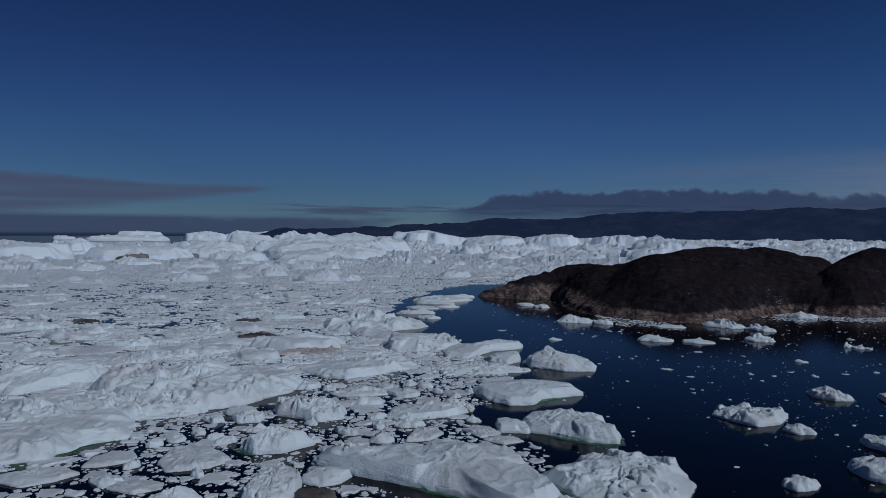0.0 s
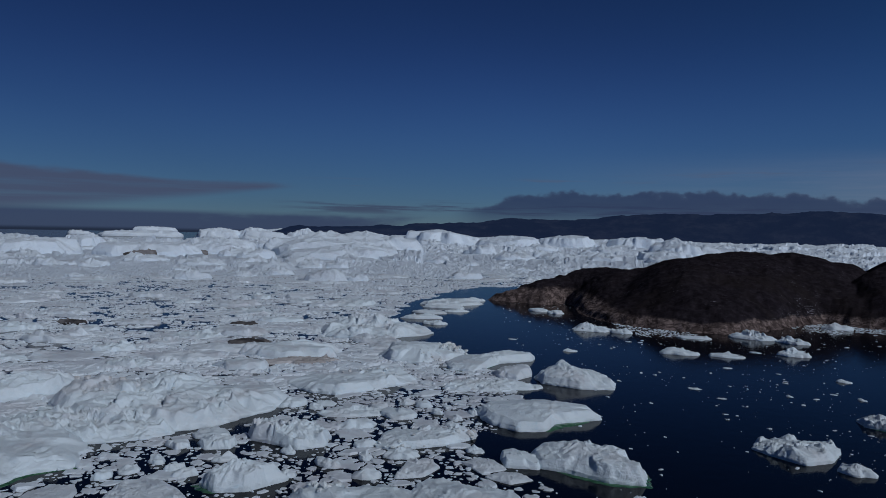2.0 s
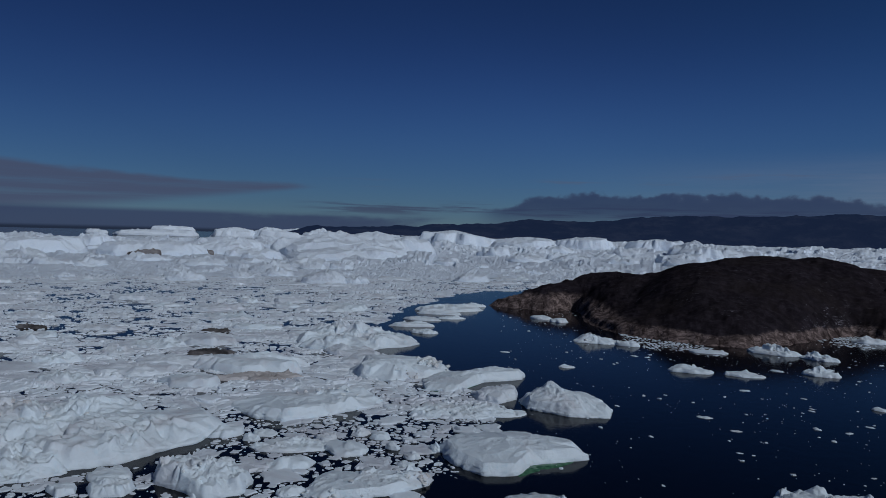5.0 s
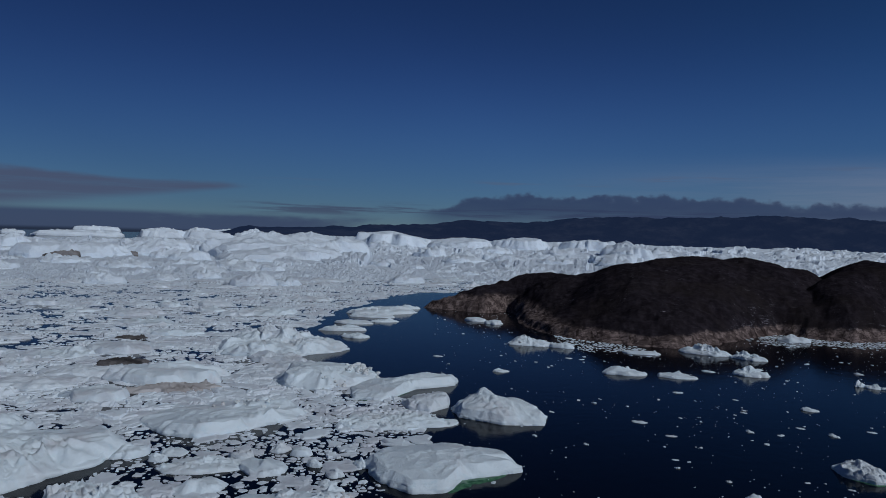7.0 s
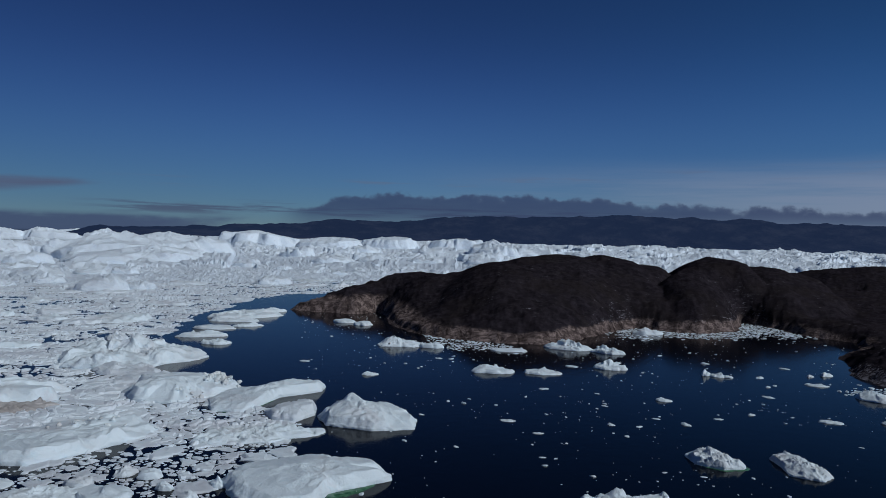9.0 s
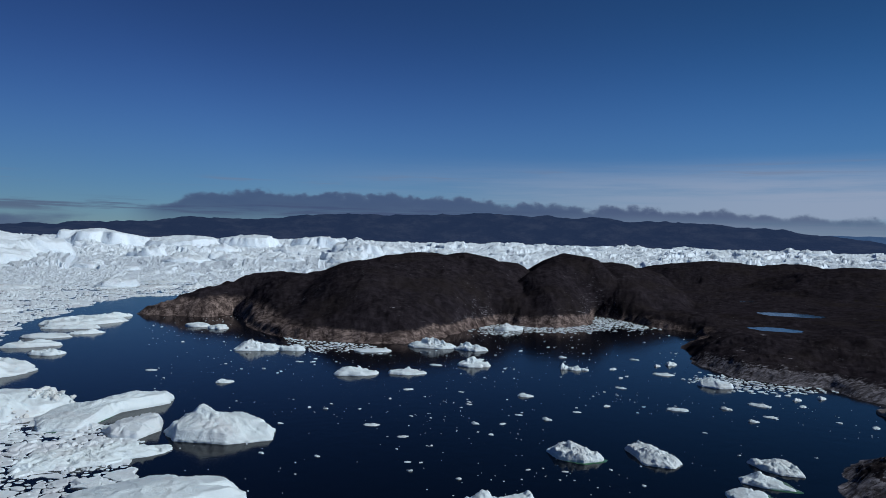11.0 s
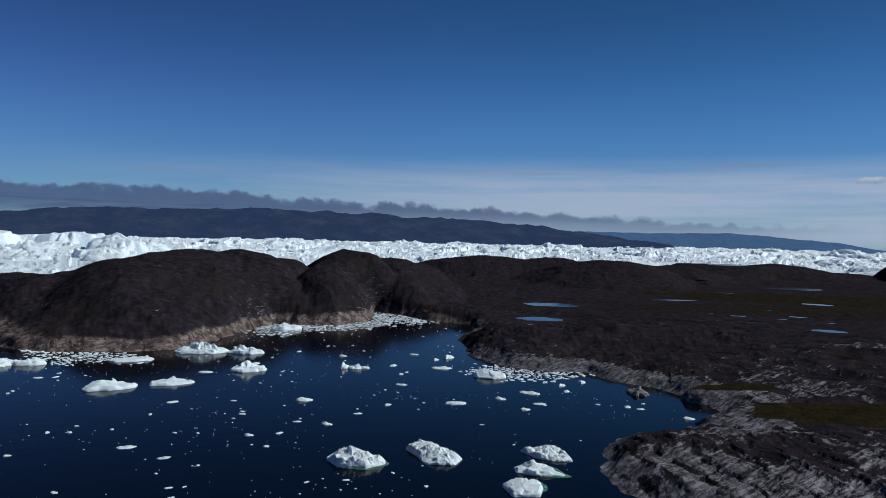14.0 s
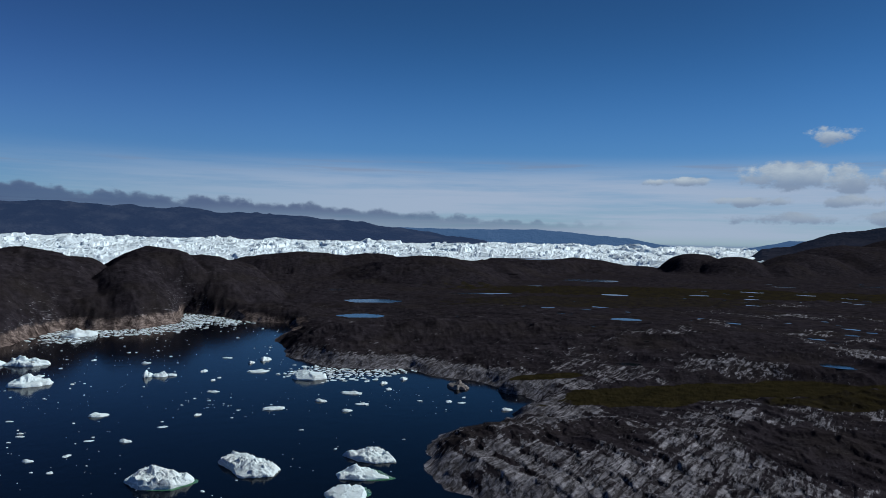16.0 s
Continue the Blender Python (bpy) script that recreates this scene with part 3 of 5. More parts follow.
    for cx, cy, rx, ry, turn, amount in ((245, 150, 36, 13, -38, 0.85), (278, 118, 40, 13, -50, 0.95), (250, 188, 13, 5, -35, 0.8), (265, 85, 40, 14, -60, 0.6), (600, 230, 200, 60, -60, 0.56), (480, 250, 120, 40, -50, 0.5)):
        q = ellipse(x, y, cx, cy, rx, ry, radians(turn)) + 0.9 * fbm(x / 12, y / 12, 4, 80)
        g = amount * step(q, 1.25, 0.7)
        green = np.maximum(green, g)
        if amount > 0.7:
            g = step(q, 2.6, 0.6)
            z = z * (1 - g) + (4.0 + 0.25 * fine) * g
    rocky, pink = rocky * (1 - green), pink * (1 - green)
    return z, wob, np.clip(rocky, 0, 1), np.clip(pink, 0, 1), green


LX, LY = polar(-6, 96, 1150, radii(95, 1900, 480, 0.75))
LZ, WOB, ROCKY, PINK, GREEN = land_height(LX, LY)
cover = np.stack([ROCKY, PINK, GREEN, np.ones(LX.shape)], -1)
land = new("ground", grid_mesh("ground", LX, LY, LZ, LZ > -1.2, LAND, cover))
tagged(land, "dark brown tundra hills with bare pink and grey shore rock", "ground", kind="structure")


def blob_outline(n, seed, wobble, power=2.3):
    a = np.linspace(0, 2 * math.pi, n, endpoint=False)
    r = (np.abs(np.cos(a)) ** power + np.abs(np.sin(a)) ** power) ** (-1 / power)
    r = r * (1 + wobble * gnoise(np.cos(a) * 1.2 + seed * 3.7, np.sin(a) * 1.2, seed) + 0.5 * wobble * gnoise(np.cos(a) * 3.1, np.sin(a) * 3.1 + seed, seed + 1))
    return a, r


def broken_outline(n, seed, wobble, power=2.3):
    """An angular outline of broken ice: straight breaks and worn notches."""
    a, r = blob_outline(n, seed, wobble * 0.7, power)
    pick = random.Random(seed)
    sides = pick.randint(7, 10)
    cut = np.full(n, 9.0)
    for k in range(sides):
        face = (k + pick.uniform(-0.35, 0.35)) / sides * 2 * math.pi
        c = np.cos(a - face)
        cut = np.minimum(cut, np.where(c > 0.2, pick.uniform(0.86, 1.03) / np.maximum(c, 0.2), 9.0))
    r = np.minimum(r, cut)
    for k in range(pick.randint(2, 4)):
        gap = np.angle(np.exp(1j * (a - pick.uniform(0, 2 * math.pi)))) / pick.uniform(0.10, 0.42)
        r = r * (1 - pick.uniform(0.3, 1.1) * wobble * np.exp(-np.abs(gap) ** 1.5))
    nick = 0.035 * fbm(np.cos(a) * 4, np.sin(a) * 4 + seed, 4, seed + 5, 0.65)
    r = r * (1 + nick * (wobble / 0.2))
    return a, r


for i, (cx, cy, rx, ry, turn, pz) in enumerate(POND_LIST):
    a, r = blob_outline(48, 300 + i, 0.30, 2.0)
    u, v = rx * 1.3 * r * np.cos(a), ry * 1.3 * r * np.sin(a)
    co = np.c_[u * math.cos(turn) - v * math.sin(turn), u * math.sin(turn) + v * math.cos(turn), np.zeros(48)]
    co = np.r_[[(0, 0, 0)], co]
    p = new("pond", quad_mesh("pond", co, [], [(0, 1 + k, 1 + (k + 1) % 48) for k in range(48)], True, POND))
    p.location = (cx, cy, pz)
    tagged(p, "shallow tundra pond reflecting the blue sky", "pond", "tundra ponds")


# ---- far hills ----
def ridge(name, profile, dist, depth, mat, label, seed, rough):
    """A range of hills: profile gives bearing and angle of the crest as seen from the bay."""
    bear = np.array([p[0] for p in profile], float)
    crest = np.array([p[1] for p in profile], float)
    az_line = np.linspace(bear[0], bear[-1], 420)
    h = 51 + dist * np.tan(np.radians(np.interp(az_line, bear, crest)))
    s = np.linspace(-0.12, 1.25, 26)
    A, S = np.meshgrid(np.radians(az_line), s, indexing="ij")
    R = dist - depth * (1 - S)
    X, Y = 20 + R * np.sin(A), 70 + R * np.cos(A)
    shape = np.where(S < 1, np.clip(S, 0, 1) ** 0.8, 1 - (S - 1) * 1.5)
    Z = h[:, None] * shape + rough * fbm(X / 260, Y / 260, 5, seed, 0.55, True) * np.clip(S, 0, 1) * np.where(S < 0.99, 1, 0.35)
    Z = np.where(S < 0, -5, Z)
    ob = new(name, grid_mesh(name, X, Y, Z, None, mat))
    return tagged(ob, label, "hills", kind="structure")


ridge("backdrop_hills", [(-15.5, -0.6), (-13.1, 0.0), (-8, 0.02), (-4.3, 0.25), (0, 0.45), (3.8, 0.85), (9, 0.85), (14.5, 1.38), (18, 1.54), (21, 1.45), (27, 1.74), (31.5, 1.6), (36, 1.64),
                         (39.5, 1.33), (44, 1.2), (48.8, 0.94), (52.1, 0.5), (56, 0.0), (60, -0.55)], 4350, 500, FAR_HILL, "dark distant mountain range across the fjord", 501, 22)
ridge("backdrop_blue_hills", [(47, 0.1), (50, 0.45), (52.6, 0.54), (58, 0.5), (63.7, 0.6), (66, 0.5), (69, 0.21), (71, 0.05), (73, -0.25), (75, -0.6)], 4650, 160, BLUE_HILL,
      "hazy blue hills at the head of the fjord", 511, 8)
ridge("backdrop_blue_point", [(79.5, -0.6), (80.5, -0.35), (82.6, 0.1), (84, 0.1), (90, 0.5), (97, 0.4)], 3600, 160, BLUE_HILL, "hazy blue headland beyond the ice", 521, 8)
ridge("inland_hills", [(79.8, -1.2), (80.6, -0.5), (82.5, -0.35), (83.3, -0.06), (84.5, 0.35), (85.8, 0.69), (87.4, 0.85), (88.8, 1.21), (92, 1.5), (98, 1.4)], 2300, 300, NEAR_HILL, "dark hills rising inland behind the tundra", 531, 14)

# ---- ice field ----
EDGE_Y = [60, 130, 160, 185, 205, 235, 258, 275, 300, 322, 345, 380, 405, 450, 500, 530, 565, 600, 650, 700]
EDGE_X = [22, 30, 24, 12, 18, 22, 30, 24, 8, -8, -24, -22, -30, -27, -24, -14, -6, 4, 30, 400]


def ice_inside(x, y):
    """Metres inside the packed ice, negative over open water."""
    wob = 7 * fbm(x / 25, y / 25, 4, 90)
    west = np.interp(y, EDGE_Y, EDGE_X) - x
    d = np.where(y > 690, 200.0, west)
    d = np.maximum(d, np.where(x > 900, 100.0, -1e3))
    return d + wob


def ice_surface(x, y):
    """Height of the crushed ice: flat broken brash near the bay, piled bergs further out."""
    r = np.hypot(x - 20, y - 70)
    az_here = np.degrees(np.arctan2(x - 20, y - 70))
    inside = ice_inside(x, y)
    far = np.maximum(step(r + 160 * gnoise(x / 160, y / 160, 8), 560, 1150), step(az_here, 12, 22))
    grow = 1 + 0.5 * step(r, 800, 1500) + 0.9 * step(r, 1500, 3800)
    u, v = x / grow, y / grow
    wu, wv = u + 7 * gnoise(u / 16, v / 16, 5), v + 7 * gnoise(u / 16 + 40, v / 16, 6)
    gap_l, who_l, lean_l = tilted(wu / 52, wv / 40, 120)
    gap_m, who_m, lean_m = tilted(wu / 19, wv / 15, 110)
    gap_s, who_s, lean_s = tilted(wu / 7.5, wv / 6.5, 100)
    gap_t, who_t, lean_t = tilted(u / 3.6 + 0.4 * gnoise(u / 4, v / 4, 3), v / 4.4, 101)
    spiky = np.clip(fbm(u / 55, v / 45, 3, 140, 0.6, True), 0, 1)
    large = np.where(who_l > 0.5, step(gap_l, 0.0, 0.05) * ((who_l - 0.45) * 14 + 7 * lean_l), 0)
    medium = step(gap_m, 0.0, 0.07) * np.maximum(4.6 * who_m**2.4 + 2.6 * lean_m, 0)
    small = step(gap_s, 0.0, 0.08) * np.maximum(1.9 * who_s**2 + 1.3 * lean_s, 0)
    piled = np.maximum(large, 0) + medium * (0.45 + spiky) + small * (0.6 + 1.2 * spiky) + 0.5 * lean_t * step(r, 1800, 900)
    piled = piled * (0.75 + 0.5 * step(r, 1100, 2600))
    crest = np.clip(fbm(x / 38, y / 20, 4, 141, 0.55, True), 0, 1)
    brash = 0.10 + step(gap_m, 0.0, 0.04) * 0.22 * who_m + step(gap_s, 0.0, 0.06) * (0.26 * who_s**2 + 0.14 * lean_s) + (0.14 * who_t**2 + 0.20 * lean_t)
    brash = brash + 0.55 * crest**2 * (0.5 + 0.55 * small + 0.5 * lean_t)
    # dark water shows in the gaps between plates, in long cracks and short open leads
    broken = step(fbm(x / 70, y / 32, 3, 152), -0.25, 0.25)
    brash = brash - 0.55 * broken * step(gap_s, 0.26, 0.10) * step(who_m, 0.25, 0.45) - 0.6 * broken * step(gap_m, 0.13, 0.05)
    finely = step(fbm(x / 24, y / 40, 3, 153), -0.35, 0.15)
    brash = brash - 0.55 * finely * step(gap_t, 0.24, 0.10) * step(who_s, 0.15, 0.3)
    gap_c, who_c, lean_c = tilted(wu / 40, wv / 13, 151)
    brash = brash - 0.9 * step(gap_c, 0.13, 0.05) * step(who_c, 0.3, 0.45)
    brash = brash - 1.2 * step(fbm(x / 36, y / 11, 4, 150), 0.36, 0.43)
    z = brash * (1 - far) + (0.4 + piled) * far
    loose = step(y, 248, 222) * step(x, -92, -78)
    z = z - 1.5 * loose * (1 - far)
    sea_gap = step(az_here, -9.0, -14.0) * step(r + 300 * gnoise(x / 300, y / 200, 160), 2250, 2450)
    z = np.where(inside > 0, z * step(inside, 0, 8) - 0.3 * step(inside, 6, 0), -0.6) - 40 * sea_gap
    return np.maximum(z, -0.8), inside


def ice_field(name, az0, az1, n, reach, mat, label):
    X, Y = polar(az0, az1, n, reach)
    Z, inside = ice_surface(X, Y)
    keep = (Z > -0.35) & (coast_distance(X, Y) < 3)
    tagged(new(name, grid_mesh(name, X, Y, Z, keep, mat, None, False)), label, "brash ice", kind="stuff")


ice_field("brash_ice_field", -43, 5, 760, radii(175, 720, 500, 1.0), BRASH, "dense pack of crushed glacier ice choking the fjord")
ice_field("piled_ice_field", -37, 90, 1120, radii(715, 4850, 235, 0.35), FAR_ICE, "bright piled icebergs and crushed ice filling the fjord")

# ---- floes and icebergs ----
ROUND = []


def cornered_outline(n, seed, shape):
    """Distance to a floe's broken edge all round, from its few corners."""
    a = np.linspace(0, 2 * math.pi, n, endpoint=False)
    r = np.full(n, 0.05)
    for (ax, ay), (bx, by) in zip(shape, shape[1:] + shape[:1]):
        ex, ey = bx - ax, by - ay
        det = np.cos(a) * ey - np.sin(a) * ex
        det = np.where(np.abs(det) < 1e-9, 1e-9, det)
        k = (ax * ey - ay * ex) / det
        m = (ax * np.sin(a) - ay * np.cos(a)) / det
        r = np.maximum(r, np.where((k > 0) & (m >= -0.001) & (m <= 1.001), k, 0))
    for step_no in range(max(1, n // 60)):
        r = 0.25 * np.roll(r, 1) + 0.5 * r + 0.25 * np.roll(r, -1)
    return a, r * (1 + 0.05 * fbm(np.cos(a) * 3.5, np.sin(a) * 3.5 + seed, 5, seed + 5, 0.65))


def slab_mesh(name, L, W, h, edge, seed, tilt, peaks, rough, n, wobble, power, mat, crag, shape, hummock):
    a, r = cornered_outline(n, seed, shape) if shape else broken_outline(n, seed, wobble, power)
    rows = max(9, n // 4)
    inner = int(rows * 0.68)
    s = np.r_[np.linspace(0.04, 0.84, inner), np.linspace(0.86, 0.985, rows - inner), 0.995, 1.0, 1.004, 0.97]
    S, A = np.meshgrid(s, a, indexing="ij")
    Rr = S * r[None, :]
    U, V = Rr * np.cos(A), Rr * np.sin(A)
    X, Y = U * L / 2, V * W / 2
    rim = 0.85 * np.hypot(r * np.cos(a) * L / 2, r * np.sin(a) * W / 2)[None, :]
    inward = (1 - S) * rim
    k = min(7.0, max(0.4, min(L, W) / 22.0))
    wx = X + 2.2 * k * gnoise(X / (6 * k), Y / (6 * k) + seed, seed + 9)
    wy = Y + 2.2 * k * gnoise(X / (6 * k) + 31, Y / (6 * k) + seed, seed + 10)
    swell = fbm(wx / (11 * k) + seed, wy / (11 * k), 3, seed + 20, 0.5)
    crease = fbm(wx / (5 * k), wy / (3.2 * k) + seed, 4, seed + 30, 0.55, True)
    crags = fbm(wx / (1.7 * k), wy / (1.7 * k) + seed, 3, seed + 60, 0.6, True)
    seam, which, lean = tilted(wx / (3.4 * k) + seed, wy / (3.4 * k), seed + 40)
    seam2, which2, lean2 = tilted(wx / (1.3 * k) + seed, wy / (1.3 * k), seed + 45)
    piled = step(fbm(X / (8 * k) + seed, Y / (8 * k), 3, seed + 50) + 1.1 * hummock, 0.35, 0.75)
    pick = random.Random(seed + 77)
    # a flat or tilted top with a few broad breaks across it
    Z = h + tilt[0] * U + tilt[1] * V + rough * 0.55 * swell
    wu, wv = U + 0.10 * swell, V + 0.08 * crease
    for j in range(4):
        face = pick.uniform(0, 2 * math.pi)
        away = wu * math.cos(face) + wv * math.sin(face)
        Z = np.minimum(Z, h + pick.uniform(0.35, 0.95) * (h - 0.5 * edge) * (pick.uniform(0.0, 0.4) - away))
    for pu, pv, ph, size in peaks:
        du, dv = wu - pu, (wv - pv) * 1.2
        planes = pick.randint(4, 6)
        face = [(j + pick.uniform(-0.3, 0.3)) / planes * 2 * math.pi for j in range(planes)]
        q = (0.3 * np.hypot(du, dv) + 0.75 * np.maximum.reduce([pick.uniform(0.8, 1.2) * (du * math.cos(j) + dv * math.sin(j)) for j in face])) / size
        Z = Z + ph * np.clip(1.15 - q, 0, 1) * (1 + 0.4 * crease * crag)
    # piled blocks, wind ribs and small crags
    blocks = 0.9 * (which**2 - 0.25) + 1.1 * lean * step(seam, 0.0, 0.06) - 0.35 * step(seam, 0.09, 0.0)
    small = 0.5 * (which2**2 - 0.3) + 0.55 * lean2
    Z = Z + rough * piled * crag * (0.75 * blocks + 0.55 * small + 0.25 * crags)
    rib = np.clip(1 - np.abs(gnoise(wx / (4 * k) + 9, wy / (7 * k) + seed, seed + 70)) * 3.6, 0, 1) ** 1.5
    fine = fbm(wx / 0.9, wy / 1.3 + seed, 3, seed + 61, 0.6, True) if k < 3 else 0.0
    Z = Z + rough * (0.26 * crease + 0.18 * crags) + min(0.10, 0.05 + 0.06 * rough) * fine + min(0.5, 0.05 * h + 0.1 * rough) * rib
    Z = np.maximum(Z, 0.12 + 0.25 * edge + 0.12 * (swell + 0.6))
    # some sides slope into the water, others end in a small cliff
    round_x, round_y = np.cos(a), np.sin(a)
    cliff = edge * (0.55 + 0.75 * fbm(round_x * 2.2 + seed, round_y * 2.2, 4, seed + 82, 0.6))
    cliff = np.clip(cliff, 0.18 * edge, 1.7 * edge)[None, :]
    beach = step(gnoise(round_x * 1.5 + seed, round_y * 1.5, seed + 80) + 0.3 * gnoise(round_x * 6, round_y * 6, seed + 81), 0.0, 0.45)
    width = (0.09 + 0.36 * beach) * rim[0] + 0.35 * k
    fall = np.clip(inward / width[None, :], 0, 1) ** 0.75
    lipped = np.minimum(cliff, 0.85 * Z)
    Z = lipped + (Z - lipped) * fall
    lip = Z[rows - 1].copy()
    Z[rows], Z[rows + 1], Z[rows + 2], Z[rows + 3] = lip * 0.72, lip * 0.33, 0.01, -1.0
    side = 0.025 * gnoise(X / (1.4 * k), Z / (0.9 * k) + 9 + Y / (1.4 * k), seed + 3)
    X, Y = X * (1 + side * (S > 0.97)), Y * (1 + side * (S > 0.97))
    m = len(s)
    idx = np.arange(m * n).reshape(m, n)
    nxt = np.roll(idx, -1, 1)
    quads = np.stack([idx[:-1], idx[1:], nxt[1:], nxt[:-1]], -1).reshape(-1, 4)
    co = np.stack([X, Y, Z], -1).reshape(-1, 3)
    co = np.r_[co, [(0, 0, Z[0].mean())]]
    tris = np.stack([np.full(n, m * n), idx[0], nxt[0]], -1)
    return quad_mesh(name, co, quads, tris, True, mat)


def floe(x, y, L, W, rot, h, edge=0.8, seed=1, tilt=(0, 0), peaks=(), rough=0.5, n=96, wobble=0.22, power=2.4, mat=None, name="ice_floe",
         label="white glacier ice floe drifting on dark water", category="ice floe", group="", crag=1.0, shape=(), hummock=0.3):
    ob = new(name, slab_mesh(name, L, W, h, edge, seed, tilt, peaks, rough, n, wobble, power, mat or ICE, crag, shape, hummock))
    ob.matrix_world = pose(x, y, 0, 0, 0, rot)
    ROUND.append((x, y, L / 2, W / 2, radians(rot)))
    return tagged(ob, label, category, group)


def block_mesh(seed):
    """One angular lump of ice rubble about 1 m across."""
    pick = random.Random(seed)
    bm = bmesh.new()
    bmesh.ops.create_icosphere(bm, subdivisions=1, radius=0.5)
    for v in bm.verts:
        v.co = Vector((v.co.x * pick.uniform(0.7, 1.25), v.co.y * pick.uniform(0.7, 1.25), v.co.z * pick.uniform(0.6, 1.2)))
    me = bpy.data.meshes.new("ice_block")
    bm.to_mesh(me)
    bm.free()
    me.materials.append(BLOCK)
    return me


BLOCKS = [block_mesh(50 + k) for k in range(8)]


def rubble(ob, u, v, spread, count, size, seed, name="ice_block"):
    """Loose lumps lying on a floe round a place given in its own half lengths."""
    pick = random.Random(seed)
    co = np.zeros(len(ob.data.vertices) * 3)
    ob.data.vertices.foreach_get("co", co)
    co = co.reshape(-1, 3)
    half = np.abs(co[:, :2]).max(0)
    for k in range(count):
        px = (u + pick.gauss(0, spread)) * half[0]
        py = (v + pick.gauss(0, spread)) * half[1]
        gap = (co[:, 0] - px) ** 2 + (co[:, 1] - py) ** 2 + np.where(co[:, 2] < 0.3, 4.0, 0.0)
        i = int(gap.argmin())
        big = size * pick.uniform(0.45, 1.3) ** 1.6
        b = new(name, BLOCKS[pick.randrange(8)])
        b.parent = ob
        b.matrix_local = Matrix.LocRotScale(Vector(co[i]) + Vector((0, 0, 0.18 * big)), Euler((pick.uniform(-0.5, 0.5), pick.uniform(-0.5, 0.5), pick.uniform(0, 6.3))), (big, big * pick.uniform(0.7, 1.1), big * pick.uniform(0.55, 0.95)))


def foot(ob, a0, a1, reach):
    """The pale green sunken ledge along part of a floe's waterline, between two directions counted from +x."""
    swing = math.degrees(ob.matrix_world.to_euler().z)
    a0, a1 = a0 - swing, a1 - swing
    co = np.zeros(len(ob.data.vertices) * 3)
    ob.data.vertices.foreach_get("co", co)
    co = co.reshape(-1, 3)
    rim = co[np.abs(co[:, 2] - 0.01) < 0.003]
    turn = np.degrees(np.arctan2(rim[:, 1], rim[:, 0]))
    turn = a0 + (turn - a0) % 360
    order = np.argsort(turn)
    rim, turn = rim[order], turn[order]
    use = (turn >= a0) & (turn <= a1)
    rim, turn = rim[use], turn[use]
    k = len(rim)
    out = reach * np.sin(np.pi * (turn - a0) / (a1 - a0)) ** 0.7 * (1 + 0.35 * gnoise(turn / 9, turn * 0, 5))
    way = rim[:, :2] / np.linalg.norm(rim[:, :2], axis=1)[:, None]
    inner = np.c_[rim[:, :2] * 0.97, np.full(k, 0.02)]
    outer = np.c_[rim[:, :2] + way * out[:, None], np.full(k, 0.012)]
    low = np.c_[rim[:, :2] + way * out[:, None] * 1.05, np.full(k, -0.3)]
    co = np.r_[inner, outer, low]
    quads = [(j + r * k, j + (r + 1) * k, j + 1 + (r + 1) * k, j + 1 + r * k) for r in range(2) for j in range(k - 1)]
    f = new("ice_foot", quad_mesh("ice_foot", co, quads, None, True, FOOT))
    f.parent = ob
    tagged(f, "green sunken ice ledge")


# the large floes near the edge of the pack
floe(44, 260, 29, 21, -36, 3.0, 0.7, 11, (0.0, 0.2), ((-0.2, -0.1, 1.9, 0.75), (-0.28, 0.0, 1.3, 0.16)), 0.6, 150, hummock=0.3, label="peaked grey-white floe at the edge of open water",
         shape=((-0.95, -0.36), (-0.64, 1.03), (0.13, 0.94), (0.86, 0.49), (1.05, -0.30), (0.42, -0.88), (-0.47, -0.97)))
f = floe(16, 292, 45, 22, 41, 2.6, 1.0, 12, (1.1, 0.2), ((0.45, 0.1, 1.0, 0.5),), 0.5, 170, hummock=0.1, label="long smooth white floe with a raised end",
         shape=((-0.65, 0.72), (-0.31, 0.94), (0.35, 0.77), (1.03, 0.38), (0.95, -0.43), (0.68, -0.82), (0.07, -0.47), (-0.77, -1.06), (-0.97, -0.29)))
foot(f, -140, -60, 0.9)
floe(24, 269, 16, 14, 54, 2.6, 1.2, 13, (0.6, 0.3), (), 0.5, 110, hummock=0.2, mat=GREY_ICE, label="tilted grey ice block leaning on a longer floe",
         shape=((-0.35, 1.08), (0.88, 0.54), (1.05, -0.36), (0.19, -0.92), (-0.82, -0.79), (-0.95, 0.20)))
f = floe(25, 215, 33, 28, 14, 2.7, 1.0, 14, (0.3, 0.2), ((0.1, 0.2, 0.5, 0.7),), 0.4, 180, hummock=0.0, label="broad smooth rounded white floe with a green waterline",
         shape=((-0.93, 0.43), (-0.60, 0.83), (0.38, 0.93), (1.06, 0.17), (1.07, -0.49), (0.20, -0.61), (-0.12, -1.07), (-0.57, -1.00), (-0.87, -0.37)))
foot(f, -85, -15, 3.4)
f = floe(32, 175, 27, 17, -41, 3.4, 0.9, 15, (0.2, 0.3), ((-0.2, 0.1, 0.9, 0.5),), 0.9, 170, hummock=0.15, label="bluish wave-worn floe with scalloped flanks",
         shape=((-0.86, -0.57), (-0.89, 0.71), (-0.33, 0.96), (0.36, 0.75), (0.91, 0.51), (1.11, -0.27), (0.66, -0.71), (-0.01, -0.79), (-0.46, -1.04)))
foot(f, -150, -20, 1.8)
foot(f, 10, 60, 1.6)
floe(18, 176, 11, 9, -46, 2.0, 0.8, 16, (-0.3, 0), (), 0.4, 90, hummock=0.0, label="small smooth white floe beside a larger one",
         shape=((-0.88, -0.27), (-0.93, 0.67), (0.56, 0.86), (1.07, -0.07), (0.02, -1.14)))
